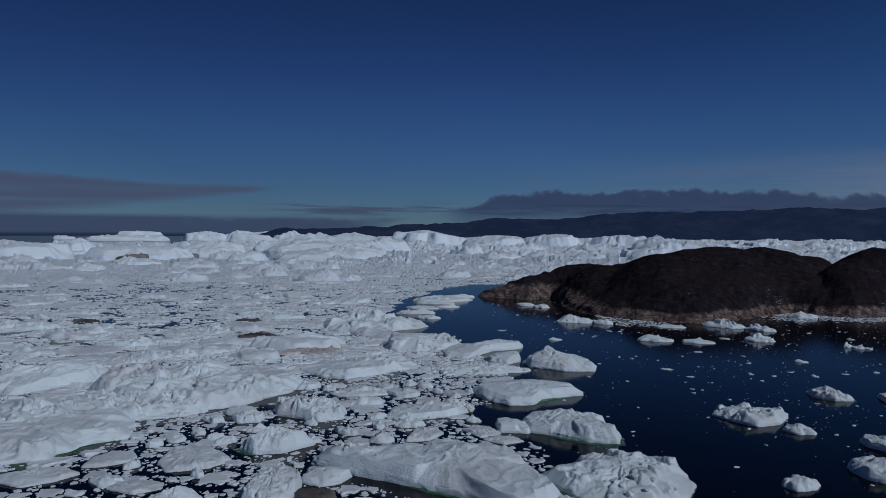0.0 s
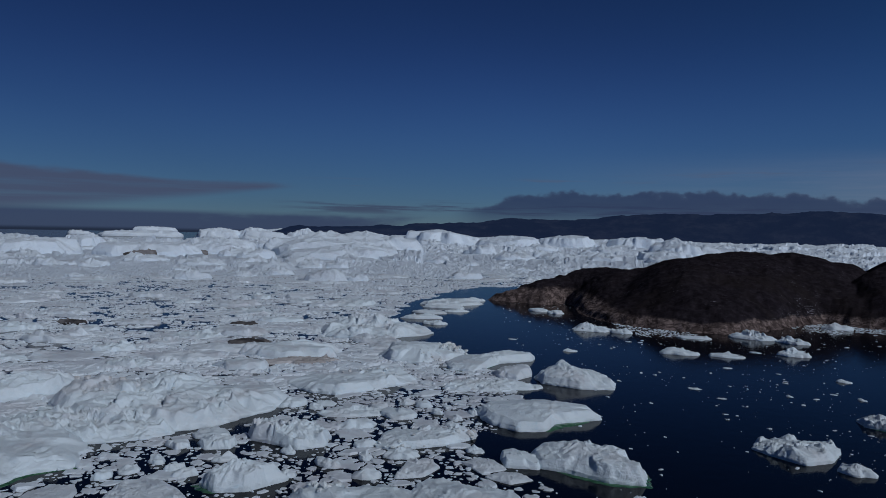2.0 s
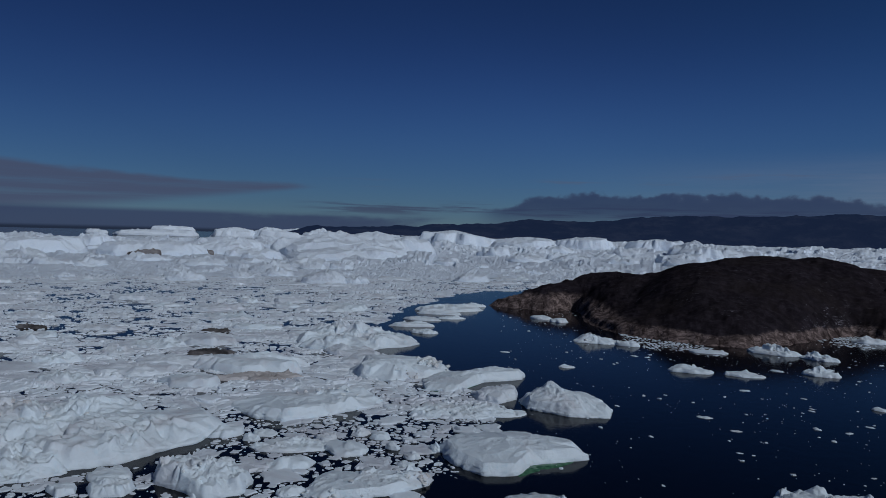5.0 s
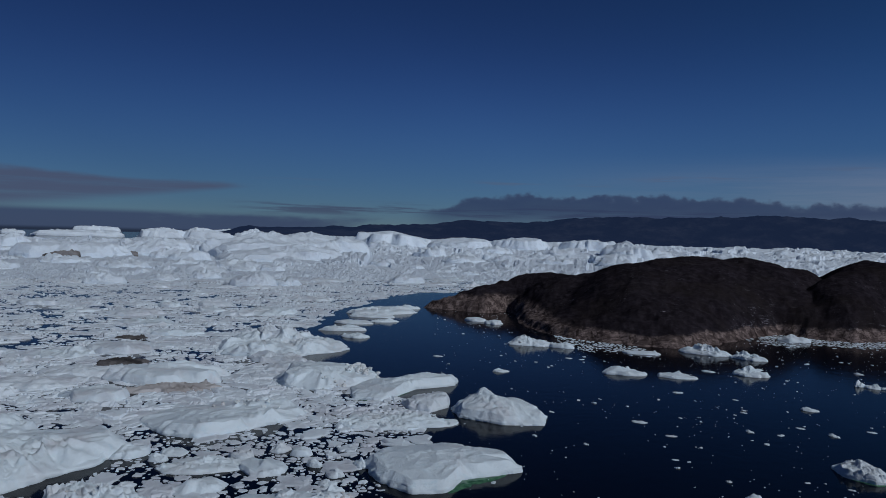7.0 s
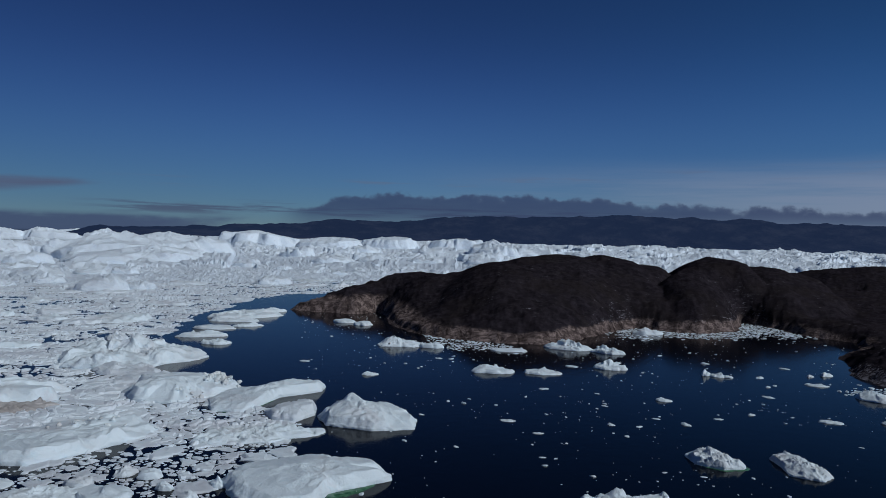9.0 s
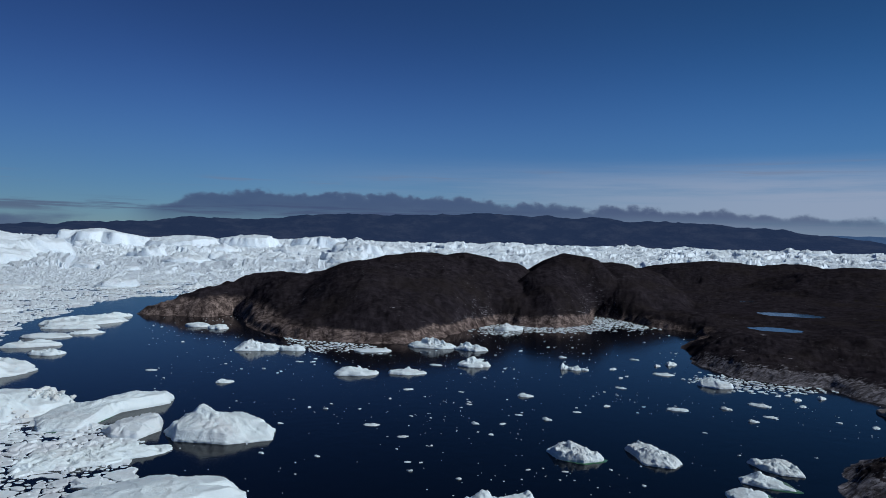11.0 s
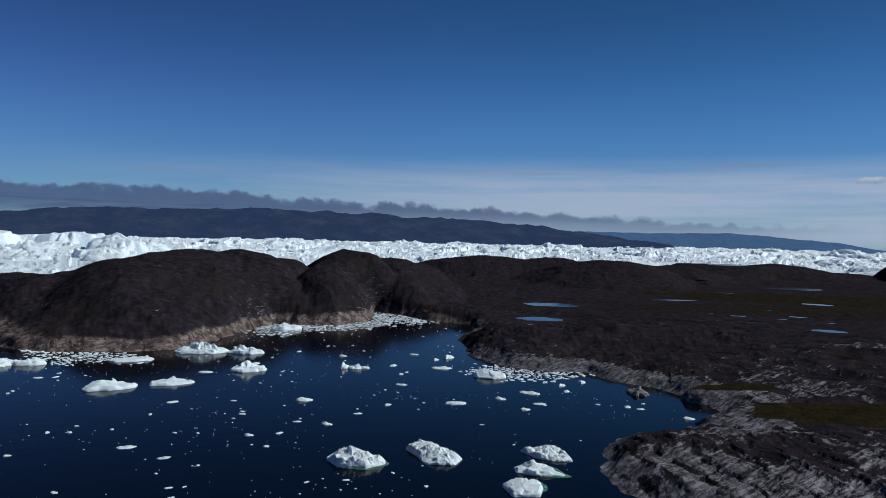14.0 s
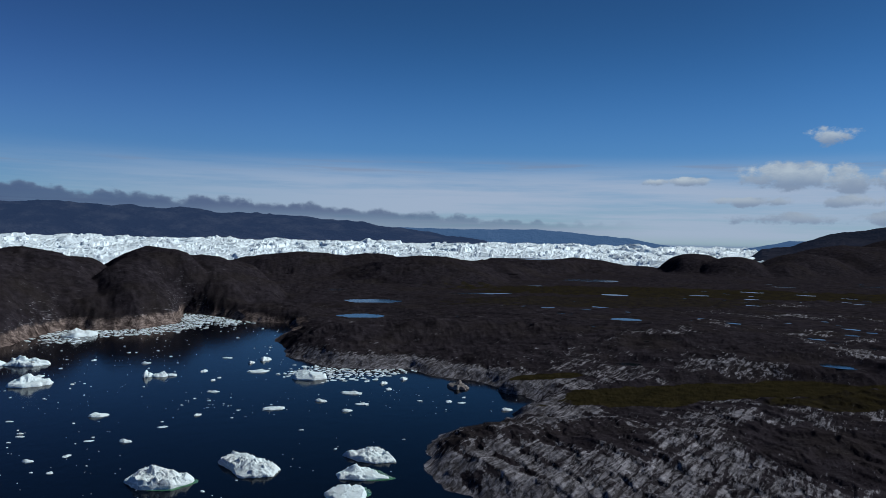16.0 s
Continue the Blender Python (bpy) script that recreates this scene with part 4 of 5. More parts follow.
f = floe(1, 141, 56, 26, -29, 4.0, 1.3, 17, (0.3, 0.5), ((0.1, 0.45, 0.9, 0.45), (-0.75, -0.3, 0.9, 0.25)), 0.8, 260, hummock=0.1, label="great slab of blue-white ice with a steep cut side",
         shape=((-1.00, -0.63), (-1.08, 0.07), (-0.53, 0.33), (-0.35, 0.30), (-0.34, 1.00), (0.06, 0.98), (0.37, 1.04), (0.61, 0.47), (0.92, -0.07), (0.84, -0.96), (0.34, -0.65), (-0.06, -0.62), (-0.59, -0.68)))
foot(f, -20, 50, 2.2)
foot(f, -150, -60, 1.2)
rubble(f, -0.75, -0.2, 0.14, 22, 1.5, 4)
f = floe(36, 138, 29, 28, 56, 3.2, 1.0, 18, (0.2, 0), ((0.4, 0.2, 0.6, 0.5),), 1.0, 210, hummock=0.45, label="broad rough-topped floe at the pack's outer edge",
         shape=((-0.53, 1.01), (-0.09, 1.02), (0.55, 0.70), (0.99, 0.50), (0.99, -0.04), (0.91, -0.50), (0.43, -0.90), (-0.11, -0.98), (-0.86, -0.65), (-1.01, 0.05)))
foot(f, 130, 230, 1.5)
rubble(f, -0.5, -0.4, 0.18, 18, 1.2, 5)
f = floe(-38, 159, 17, 9, 13, 3.6, 0.9, 19, (-0.4, 0), ((-0.1, 0.1, 0.8, 0.5),), 0.7, 150, hummock=0.15, label="domed white floe among small broken ice",
         shape=((-0.92, 0.08), (-0.56, 0.76), (-0.01, 0.99), (0.47, 0.80), (1.08, 0.10), (0.57, -0.52), (0.17, -1.01), (-0.55, -0.91)))
foot(f, 160, 240, 1.5)
f = floe(-35, 189, 21, 15, -19, 3.2, 1.0, 20, (-0.5, 0), ((-0.3, -0.5, 1.0, 0.3), (0.1, 0.3, 0.8, 0.3)), 1.2, 160, hummock=0.6, label="craggy white floe with small pinnacles",
         shape=((-1.03, -0.26), (-0.96, 0.20), (-0.65, 0.61), (-0.24, 1.03), (0.43, 0.82), (0.81, 0.54), (0.97, -0.35), (0.53, -0.97), (-0.16, -0.77), (-0.75, -0.67)))
rubble(f, 0.0, -0.2, 0.4, 10, 1.0, 8)
f = floe(-4, 191, 26, 16, 20, 1.7, 0.7, 21, (0.0, -0.2), ((0.7, -0.1, 0.6, 0.3),), 0.6, 150, hummock=0.25, label="flat white floe with a rubbly rim",
         shape=((-0.94, -0.33), (-0.64, 0.75), (-0.38, 1.17), (0.24, 0.55), (1.06, 0.39), (1.06, -0.09), (0.95, -0.39), (0.29, -0.78), (-0.29, -0.83), (-0.76, -0.71)))
rubble(f, 0.75, -0.2, 0.14, 22, 1.1, 9)
rubble(f, -0.4, -0.6, 0.25, 14, 0.9, 10)
f = floe(-30, 251, 43, 32, 24, 2.6, 0.7, 22, (0.6, 0.0), ((0.7, 0.3, 1.2, 0.4), (0.5, -0.4, 0.9, 0.3)), 0.8, 190, hummock=0.35, label="large sloping white floe with a crest of rubble",
         shape=((-0.97, 0.29), (-0.58, 0.60), (-0.27, 0.98), (0.27, 0.85), (0.82, 0.56), (1.03, -0.15), (0.85, -0.43), (0.20, -0.79), (-0.38, -1.02), (-0.73, -0.66)))
rubble(f, 0.5, 0.3, 0.25, 26, 1.4, 11)
f = floe(-100, 170, 52, 42, -51, 3.0, 1.0, 23, (-0.5, 0.0), ((-0.5, 0.1, 1.6, 0.4), (0.2, -0.5, 0.8, 0.4)), 1.6, 260, hummock=0.4, label="very large rough snow-white floe in the pack",
         shape=((-0.02, -0.96), (-1.01, -0.55), (-1.02, 0.07), (-0.68, 0.73), (0.00, 1.04), (0.32, 1.02), (0.75, 0.82), (0.74, 0.39), (0.98, -0.10), (0.89, -0.46), (0.83, -0.87)))
foot(f, -110, 0, 1.6)
f = floe(-76, 214, 66, 53, 6, 4.0, 1.0, 24, (0.0, 0.4), ((-0.6, 0.1, 1.8, 0.4), (0.0, 0.5, 1.6, 0.3), (-0.3, -0.4, 1.0, 0.3)), 2.0, 280, hummock=0.6, label="very large hummocked iceberg fragment with meltwater hollow",
         shape=((-0.95, -0.02), (-0.98, 0.32), (-0.67, 0.62), (-0.19, 0.80), (0.06, 1.03), (0.49, 0.43), (0.86, 0.61), (1.02, 0.25), (0.87, -0.16), (0.51, -0.76), (0.01, -0.97), (-0.56, -0.66)))
rubble(f, -0.5, -0.1, 0.3, 16, 1.4, 15)
floe(-127, 224, 41, 24, 46, 4.6, 1.2, 25, (0.3, 0.0), ((0.4, 0.0, 1.2, 0.5), (-0.3, 0.3, 1.0, 0.4)), 1.2, 210, hummock=0.2, label="large hummocked white floe in the pack",
         shape=((-1.01, 0.51), (-0.53, 0.74), (-0.13, 0.93), (0.55, 0.73), (0.94, 0.59), (0.99, -0.38), (0.45, -0.77), (-0.12, -0.82), (-0.65, -1.07)))
f = floe(-86, 192, 48, 26, 10, 2.4, 0.6, 66, (0.2, 0.3), ((0.3, 0.1, 1.2, 0.35), (-0.4, 0.0, 1.0, 0.3)), 1.8, 180, 0.3, hummock=0.8, label="rough white floe wedged between two larger ones")
f = floe(-10, 299, 36, 28, 6, 4.4, 0.9, 26, (-0.4, -0.2), ((-0.3, -0.2, 0.8, 0.6),), 0.5, 170, hummock=0.1, label="smooth domed floe with dirty rubble on one end",
         shape=((-0.93, 0.30), (-0.68, 0.73), (-0.11, 0.94), (0.71, 0.55), (1.07, 0.20), (0.94, -0.25), (-0.07, -1.06), (-0.70, -0.63)))
rubble(f, 0.72, 0.2, 0.16, 46, 1.9, 18)
rubble(f, 0.2, -0.7, 0.2, 14, 1.2, 19)
f = floe(-36, 362, 56, 46, 15, 3.6, 0.8, 27, (0, 0.2), ((0.1, 0.1, 3.0, 0.3), (-0.3, 0.3, 2.0, 0.25)), 1.8, 190, 0.25, hummock=0.7, label="jagged white iceberg fragment at the water's edge")
floe(-54, 151, 18, 14, -58, 0.9, 0.4, 67, (0, 0.1), ((-0.3, 0.5, 0.4, 0.4),), 0.5, 130, hummock=0.5, mat=GREY_ICE, label="flat greyish floe with a shallow meltwater hollow",
         shape=((-0.16, -0.98), (-0.89, -0.47), (-1.09, 0.36), (-0.05, 0.97), (0.61, 1.02), (0.91, 0.23), (0.81, -0.38), (0.68, -0.96)))
floe(-71, 150, 13, 9, 57, 0.6, 0.3, 68, (0, 0), (), 0.35, 90, hummock=0.2, mat=GREY_ICE, label="thin flat grey floe among loose broken ice",
         shape=((-1.07, 0.08), (-0.29, 0.89), (0.38, 0.90), (0.93, 0.33), (0.67, -0.55), (0.27, -1.10), (-0.64, -0.57)))
floe(-59, 134, 11, 7, -6, 0.6, 0.3, 69, (0, 0), (), 0.4, 90, hummock=0.3, mat=GREY_ICE, label="thin flat grey floe among loose broken ice",
         shape=((-0.92, -0.51), (-1.00, 0.49), (-0.18, 0.91), (0.84, 0.74), (1.00, -0.11), (0.31, -1.09)))
floe(-51, 183, 10, 8, -27, 1.5, 0.5, 70, (0, 0), ((0, -0.1, 0.6, 0.4),), 0.6, 90, hummock=0.4, label="lumpy white floe beside a large hummocked one",
         shape=((-0.85, -0.48), (-0.98, 0.17), (-0.56, 0.89), (0.71, 0.79), (1.02, -0.17), (0.13, -1.11)))
floe(-59, 181, 6, 5, -23, 1.2, 0.5, 71, (0, 0), (), 0.5, 80, hummock=0.1, label="small rounded white floe beside a large one",
         shape=((-1.06, -0.44), (-0.82, 0.48), (0.25, 1.02), (0.94, 0.29), (0.61, -0.98)))
floe(-32, 133, 18, 10, -90, 2.2, 0.8, 72, (-0.3, 0), ((-0.2, 0.2, 0.5, 0.5),), 0.8, 120, hummock=0.5, label="domed rough white floe among loose broken ice",
         shape=((0.71, -0.98), (-0.45, -0.90), (-0.78, -0.60), (-1.00, -0.02), (-0.85, 0.65), (-0.28, 1.02), (0.55, 0.89), (1.00, 0.16)))
floe(-49, 127, 10, 7, 34, 1.9, 0.7, 73, (0, 0), ((0.2, 0, 0.6, 0.5),), 0.6, 100, hummock=0.1, label="small domed white floe among loose broken ice",
         shape=((-1.01, 0.24), (-0.05, 0.98), (0.51, 0.93), (0.90, 0.02), (0.99, -0.46), (0.44, -0.68), (-0.55, -1.02)))
floe(-81, 139, 17, 11, 12, 0.8, 0.4, 74, (0, 0.1), (), 0.5, 100, hummock=0.3, label="low grey-white floe below a very large one",
         shape=((-1.03, -0.08), (-0.28, 0.84), (0.31, 0.96), (0.97, 0.06), (0.50, -0.65), (-0.12, -1.04)))
floe(-24, 213, 19, 9, 13, 0.8, 0.3, 75, (0, 0.1), ((0.2, 0.4, 0.6, 0.4),), 0.6, 100, hummock=0.5, label="low broken white floe between larger ones",
         shape=((-1.02, 0.24), (-0.38, 0.98), (0.44, 0.94), (0.98, 0.21), (0.78, -0.76), (-0.12, -1.02), (-0.80, -0.59)))
floe(-4, 170, 14, 8, 70, 0.7, 0.35, 76, (0, 0), (), 0.5, 90, hummock=0.5, mat=GREY_ICE, label="low rough grey floe behind a great slab",
         shape=((-1.06, 0.53), (0.52, 0.96), (0.94, 0.07), (0.42, -1.04), (-0.57, -0.75)))
floe(15, 166, 10, 7, -3, 0.6, 0.3, 77, (0, 0), (), 0.4, 80, hummock=0.3, mat=GREY_ICE, label="low grey floe on dark water",
         shape=((-1.04, -0.09), (-0.22, 0.97), (0.46, 0.80), (0.96, -0.25), (0.02, -1.03)))
floe(10, 173, 9, 7, -57, 0.6, 0.3, 78, (0, 0), (), 0.4, 80, hummock=0.4, mat=GREY_ICE, label="low grey floe on dark water",
         shape=((-0.91, -0.91), (-1.05, 0.53), (-0.24, 1.04), (0.95, 0.90), (0.90, -0.96)))
f = floe(15, 248, 34, 12, 8, 1.2, 0.5, 29, (0.2, 0), ((0.5, 0, 0.6, 0.3),), 0.8, 130, 0.25, hummock=0.7, label="low rubbly strip of white ice")
floe(-24, 131, 11, 5, -14, 0.6, 0.3, 79, (0, 0.3), (), 0.5, 80, 0.4, mat=DIRTY, label="dark dirt-laden slab among loose broken ice")
# single floes in open water
floe(84, 188, 21, 17, -1, 1.9, 0.9, 31, (0, 0), ((0.0, 0.7, 0.7, 0.3), (-0.3, -0.6, 0.6, 0.3)), 0.9, 130, hummock=0.6, label="rough oblong floe alone on dark water",
         shape=((-0.98, 0.24), (-0.68, 0.76), (-0.17, 0.86), (1.02, 0.59), (0.96, 0.08), (0.43, -0.79), (-0.25, -1.14), (-0.71, -0.40)))
f = floe(118, 213, 14, 9, -66, 1.5, 0.7, 32, (0, 0), ((0.0, 0.2, 0.9, 0.5),), 0.7, 120, hummock=0.6, label="craggy white floe alone on dark water",
         shape=((-0.88, -0.38), (-0.98, 0.48), (-0.61, 0.88), (0.09, 0.84), (0.96, 0.66), (1.02, 0.28), (0.71, -0.68), (-0.13, -1.12)))
foot(f, -150, -10, 1.0)
floe(90, 175, 8, 6, -40, 1.2, 0.5, 33, (0, 0), ((0, 0, 0.6, 0.4),), 0.5, 64, label="small white floe alone on dark water")
floe(135, 205, 17, 10, 85, 1.3, 0.6, 35, (0, 0), ((-0.2, 0.2, 0.5, 0.5),), 0.6, 120, hummock=0.45, label="tapering white floe alone on dark water",
         shape=((0.89, 0.56), (1.02, -0.03), (0.77, -0.63), (0.13, -0.92), (-0.71, -0.73), (-0.98, 0.04), (-0.47, 1.08), (0.24, 0.69)))
floe(104, 162, 14, 8, -70, 1.7, 0.8, 36, (0, 0), (), 0.7, 80, label="white floe beside two others")
floe(92, 144, 13, 12, -40, 2.0, 1.0, 37, (0, 0), ((0, 0, 1, 0.4),), 0.9, 80, label="rounded bluish-white floe on dark water")
floe(71, 137, 6, 9, -60, 1.2, 0.5, 38, (0, 0), (), 0.6, 64, label="small rough floe alone on dark water")
floe(157, 189, 13, 10, 88, 0.9, 0.4, 39, (0, 0), ((0.0, 0.1, 0.3, 0.4),), 0.5, 110, hummock=0.6, label="ragged white floe joined to a small one",
         shape=((0.89, 0.72), (0.76, -0.29), (0.34, -1.10), (-0.29, -0.80), (-1.11, -0.12), (-0.62, 0.64), (-0.03, 0.90)))
f = floe(146, 183, 12, 8, -60, 0.8, 0.35, 40, (0, 0), ((-0.2, 0.1, 0.9, 0.35),), 0.5, 90, hummock=0.4, label="small blue-white floe with a green foot",
         shape=((-0.86, -0.07), (-0.53, 0.76), (0.16, 1.15), (0.64, 0.22), (1.14, -0.31), (0.18, -0.85), (-0.63, -0.83)))
foot(f, -120, 20, 1.6)
f = floe(135, 177, 10, 9, 9, 1.2, 0.8, 41, (0, 0), (), 0.35, 100, hummock=0.1, label="smooth rounded white floe",
         shape=((-0.30, 0.97), (0.35, 0.94), (1.01, -0.08), (0.63, -0.60), (-0.29, -1.03), (-0.99, -0.13)))
foot(f, -60, 60, 1.3)
f = floe(74, 385, 24, 11, -12, 1.5, 0.5, 42, (-0.3, 0), ((-0.3, 0.1, 2.0, 0.5), (0.35, 0, 0.9, 0.35)), 0.7, 110, 0.3, label="small white iceberg with two humps", name="iceberg", category="iceberg")
rubble(f, 0.0, 0.1, 0.4, 12, 1.1, 58)
floe(87, 379, 12, 6, -20, 1.4, 0.5, 43, (0, 0), ((0.4, 0, 0.9, 0.4),), 0.8, 64, label="low white floe beside a humped berg")
floe(56, 470, 14, 12, -30, 1.4, 0.6, 44, (0, 0), (), 0.5, 64, label="low white floe near the rocky point")
floe(65, 458, 12, 10, -30, 1.6, 0.6, 45, (0, 0), (), 0.6, 64, label="low white floe near the rocky point")
floe(98, 322, 18, 10, -16, 1.3, 0.6, 46, (-0.3, 0), ((-0.2, 0, 0.8, 0.5),), 0.6, 80, label="flat-topped white floe with a pointed end")
floe(116, 317, 16, 9, -22, 0.8, 0.3, 47, (0, 0), ((0.1, 0.1, 0.6, 0.5), (0.1, 0.2, 0.8, 0.12)), 0.3, 80, label="thin white floe with one small knob")
floe(119, 367, 18, 9, -16, 0.8, 0.5, 48, (0.1, 0), ((0.72, 0.1, 1.2, 0.12),), 0.25, 80, label="flat white floe with a knob at one end")
f = floe(149, 370, 24, 12, -35, 1.2, 0.4, 49, (0, 0), ((0.0, 0.1, 2.2, 0.3), (-0.25, 0.2, 1.5, 0.2), (-0.6, 0, 0.9, 0.3), (0.35, 0.1, 1.5, 0.22), (0.65, 0.0, 0.8, 0.25)), 0.8, 140, 0.3, name="iceberg", label="jagged castle-like small white iceberg", category="iceberg", crag=1.1)
rubble(f, 0.0, 0.1, 0.4, 16, 1.1, 48)
f = floe(163, 358, 17, 10, -40, 1.1, 0.4, 50, (0, 0), ((-0.2, 0.1, 1.8, 0.35), (0.35, 0, 1.2, 0.2)), 0.7, 120, 0.3, name="iceberg", label="small pinnacled white iceberg beside a larger one", category="iceberg")
rubble(f, 0.0, 0.1, 0.4, 14, 1.0, 51)
floe(147, 323, 14, 10, -26, 1.2, 0.35, 51, (0, 0), ((-0.1, 0.1, 1.7, 0.45),), 0.7, 100, 0.3, label="low domed white floe on blue water")
floe(212, 262, 13, 11, -55, 1.7, 0.6, 52, (-0.3, 0), ((-0.3, 0, 0.8, 0.4),), 0.7, 80, label="white floe near the rocky cape")
floe(116, 406, 17, 9, -40, 1.6, 0.6, 53, (0, 0), ((-0.4, 0, 1.0, 0.3),), 0.9, 72, label="white floe under the dark shore")
floe(213, 412, 18, 10, -10, 1.8, 0.6, 54, (0, 0), ((-0.2, 0, 1.4, 0.4),), 1.0, 72, label="white floe among shore brash")
floe(-12, 447, 22, 11, -8, 1.4, 0.6, 55, (0, 0), (), 0.5, 70, label="low white floe off the pack's edge")
floe(0, 500, 46, 26, 20, 1.8, 0.4, 56, (0.4, 0), ((0.5, 0, 1.2, 0.3), (-0.3, 0.2, 1.0, 0.3)), 1.8, 100, label="low rubbly white floe off the pack's edge")
for x, y, L, W, turn, h in ((-16, 420, 26, 9, 5, 1.6), (-4, 476, 30, 9, -6, 1.2), (12, 522, 26, 9, 8, 1.4), (-8, 398, 16, 9, -20, 1.0), (4, 455, 18, 7, 12, 0.9)):
    floe(x, y, L, W, turn, h, 0.4, 600 + int(L + y), (0.2, 0), ((0.3, 0, 0.8, 0.3),), 0.9, 72, 0.35, label="low white floe off the pack's edge")

# smaller floes in the loose ice below the large ones
rng = random.Random(17)
for k in range(150):
    x, y = rng.uniform(-75, 28), rng.uniform(100, 225)
    L = 4.0 + 8.5 * rng.random() ** 1.6
    if any(math.hypot(x - fx, y - fy) < 0.85 * (L / 2 + 0.5 * (fl + fw)) for fx, fy, fl, fw, fr in ROUND) or ice_inside(np.array([x]), np.array([y]))[0] < 3:
        continue
    floe(x, y, L, L * rng.uniform(0.55, 0.9), rng.uniform(-60, 60), rng.uniform(0.5, 1.1) * (0.5 + L / 10), 0.4, 800 + k, (rng.uniform(-0.3, 0.3), rng.uniform(-0.1, 0.4)),
         ((rng.uniform(-0.4, 0.4), rng.uniform(-0.3, 0.3), rng.uniform(0.1, 0.8), 0.4),), rng.uniform(0.3, 0.9), 44, 0.32, label="small white floe among loose broken ice", group="floes in loose ice")

# mid-distance floes inside the pack
rng = random.Random(7)
floe(-62, 300, 46, 28, 5, 3.6, 0.8, 61, (0, 0.3), ((0.2, 0.2, 1.5, 0.4),), 0.8, 110, label="white floe in dense brash ice", group="floes in the pack")
floe(-86, 322, 22, 11, 10, 1.4, 0.4, 62, (0.9, 0), (), 1.0, 80, 0.4, mat=DIRTY, label="dark dirt-laden ice block in the pack", group="floes in the pack")
floe(-55, 283, 32, 13, 8, 0.9, 0.3, 63, (0, 0), (), 1.3, 110, 0.5, mat=MUDDY, label="low mud-stained ice floe in the pack", group="floes in the pack")
floe(-190, 372, 18, 7, 0, 1.2, 0.3, 64, (0, 0.4), (), 1.2, 80, 0.45, mat=DIRTY, label="dark dirt-laden ice block in the pack", group="floes in the pack")
floe(-105, 380, 16, 6, 0, 0.8, 0.3, 65, (0, 0.2), (), 1.0, 80, 0.45, mat=DIRTY, label="dark dirt-laden ice block in the pack", group="floes in the pack")
for k in range(95):
    y = 270 + 540 * rng.random() ** 1.3
    x = np.interp(y, EDGE_Y, EDGE_X) - 12 - rng.random() * (90 + 0.62 * y)
    L = rng.uniform(8, 26) * (1 + y / 1200)
    if any(math.hypot(x - fx, y - fy) < 0.6 * (L / 2 + fl) for fx, fy, fl, fw, fr in ROUND):
        continue
    floe(x, y, L, L * rng.uniform(0.45, 0.85), rng.uniform(-25, 25), rng.uniform(0.9, 2.5), 0.6, 700 + k, (0, rng.uniform(0, 0.6)),
         ((rng.uniform(-0.5, 0.5), rng.uniform(-0.4, 0.4), rng.uniform(0.2, 1.6), 0.35),), rng.uniform(0.5, 1.3), 56, mat=rng.choice((ICE, GREY_ICE, BRASH)), hummock=rng.uniform(0.3, 0.9), label="white floe locked in dense brash ice", group="floes in the pack")


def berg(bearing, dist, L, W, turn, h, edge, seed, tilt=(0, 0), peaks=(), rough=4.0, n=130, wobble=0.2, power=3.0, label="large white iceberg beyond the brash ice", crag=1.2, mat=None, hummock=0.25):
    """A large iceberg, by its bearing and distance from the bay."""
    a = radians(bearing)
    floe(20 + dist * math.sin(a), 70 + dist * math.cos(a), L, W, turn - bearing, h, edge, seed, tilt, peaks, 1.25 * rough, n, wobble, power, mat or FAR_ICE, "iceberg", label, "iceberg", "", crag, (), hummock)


berg(-12.4, 1230, 190, 150, 4, 32, 22, 201, (4, 3), ((0.2, 0.3, 8, 0.6),), 4, label="huge tabular iceberg with a cliff at one end")
berg(-8.2, 1330, 230, 160, -8, 34, 14, 202, (-6, 2), ((-0.2, 0.1, 8, 0.6),), 6, label="huge sloping white iceberg in the pack")
berg(-10.5, 1080, 210, 90, 0, 17, 6, 203, (0, 4), ((0.2, 0.1, 5, 0.5),), 4, label="long low domed iceberg before a taller one")
berg(-1.6, 2150, 250, 160, 0, 42, 15, 204, (0, 2), ((-0.1, 0, 5, 0.4),), 4, label="massive flat-topped iceberg with steep sides")
berg(4.0, 2000, 210, 140, 0, 34, 9, 205, (4, 2), (), 7, label="massive uneven white iceberg")
berg(8.7, 2250, 210, 150, 0, 38, 6, 206, (14, 0), (), 4, label="massive wedge-shaped white iceberg")
berg(14.2, 2350, 210, 150, 0, 37, 5, 207, (12, 0), ((0.7, 0, 8, 0.2),), 5, label="massive wedge-shaped iceberg with a spiky crest")
berg(17.2, 1500, 120, 90, 0, 30, 14, 208, (0, 0), ((0, 0.2, 8, 0.5),), 5, label="domed white iceberg with a shaded side")
berg(16.0, 1330, 90, 70, 0, 16, 12, 209, (0, 0), (), 3, label="low rounded blue-shaded iceberg")
berg(-29.6, 1500, 90, 60, 0, 20, 8, 210, (3, 0), ((0.2, 0, 5, 0.6),), 5, label="tall domed iceberg with a hollow face")
berg(-25.5, 1150, 170, 90, 0, 20, 11, 211, (2, 0), (), 5, label="low iceberg wall with dark dirt streaks")
berg(-26.3, 1098, 46, 7, 0, 10, 8, 230, (0, 0), (), 2, 64, mat=DIRTY, label="dark dirt-stained face of an ice wall")
berg(-21.6, 1150, 16, 6, 0, 9, 7, 231, (0, 0), (), 1, 48, mat=DIRTY, label="dark dirt-stained face of an ice wall")
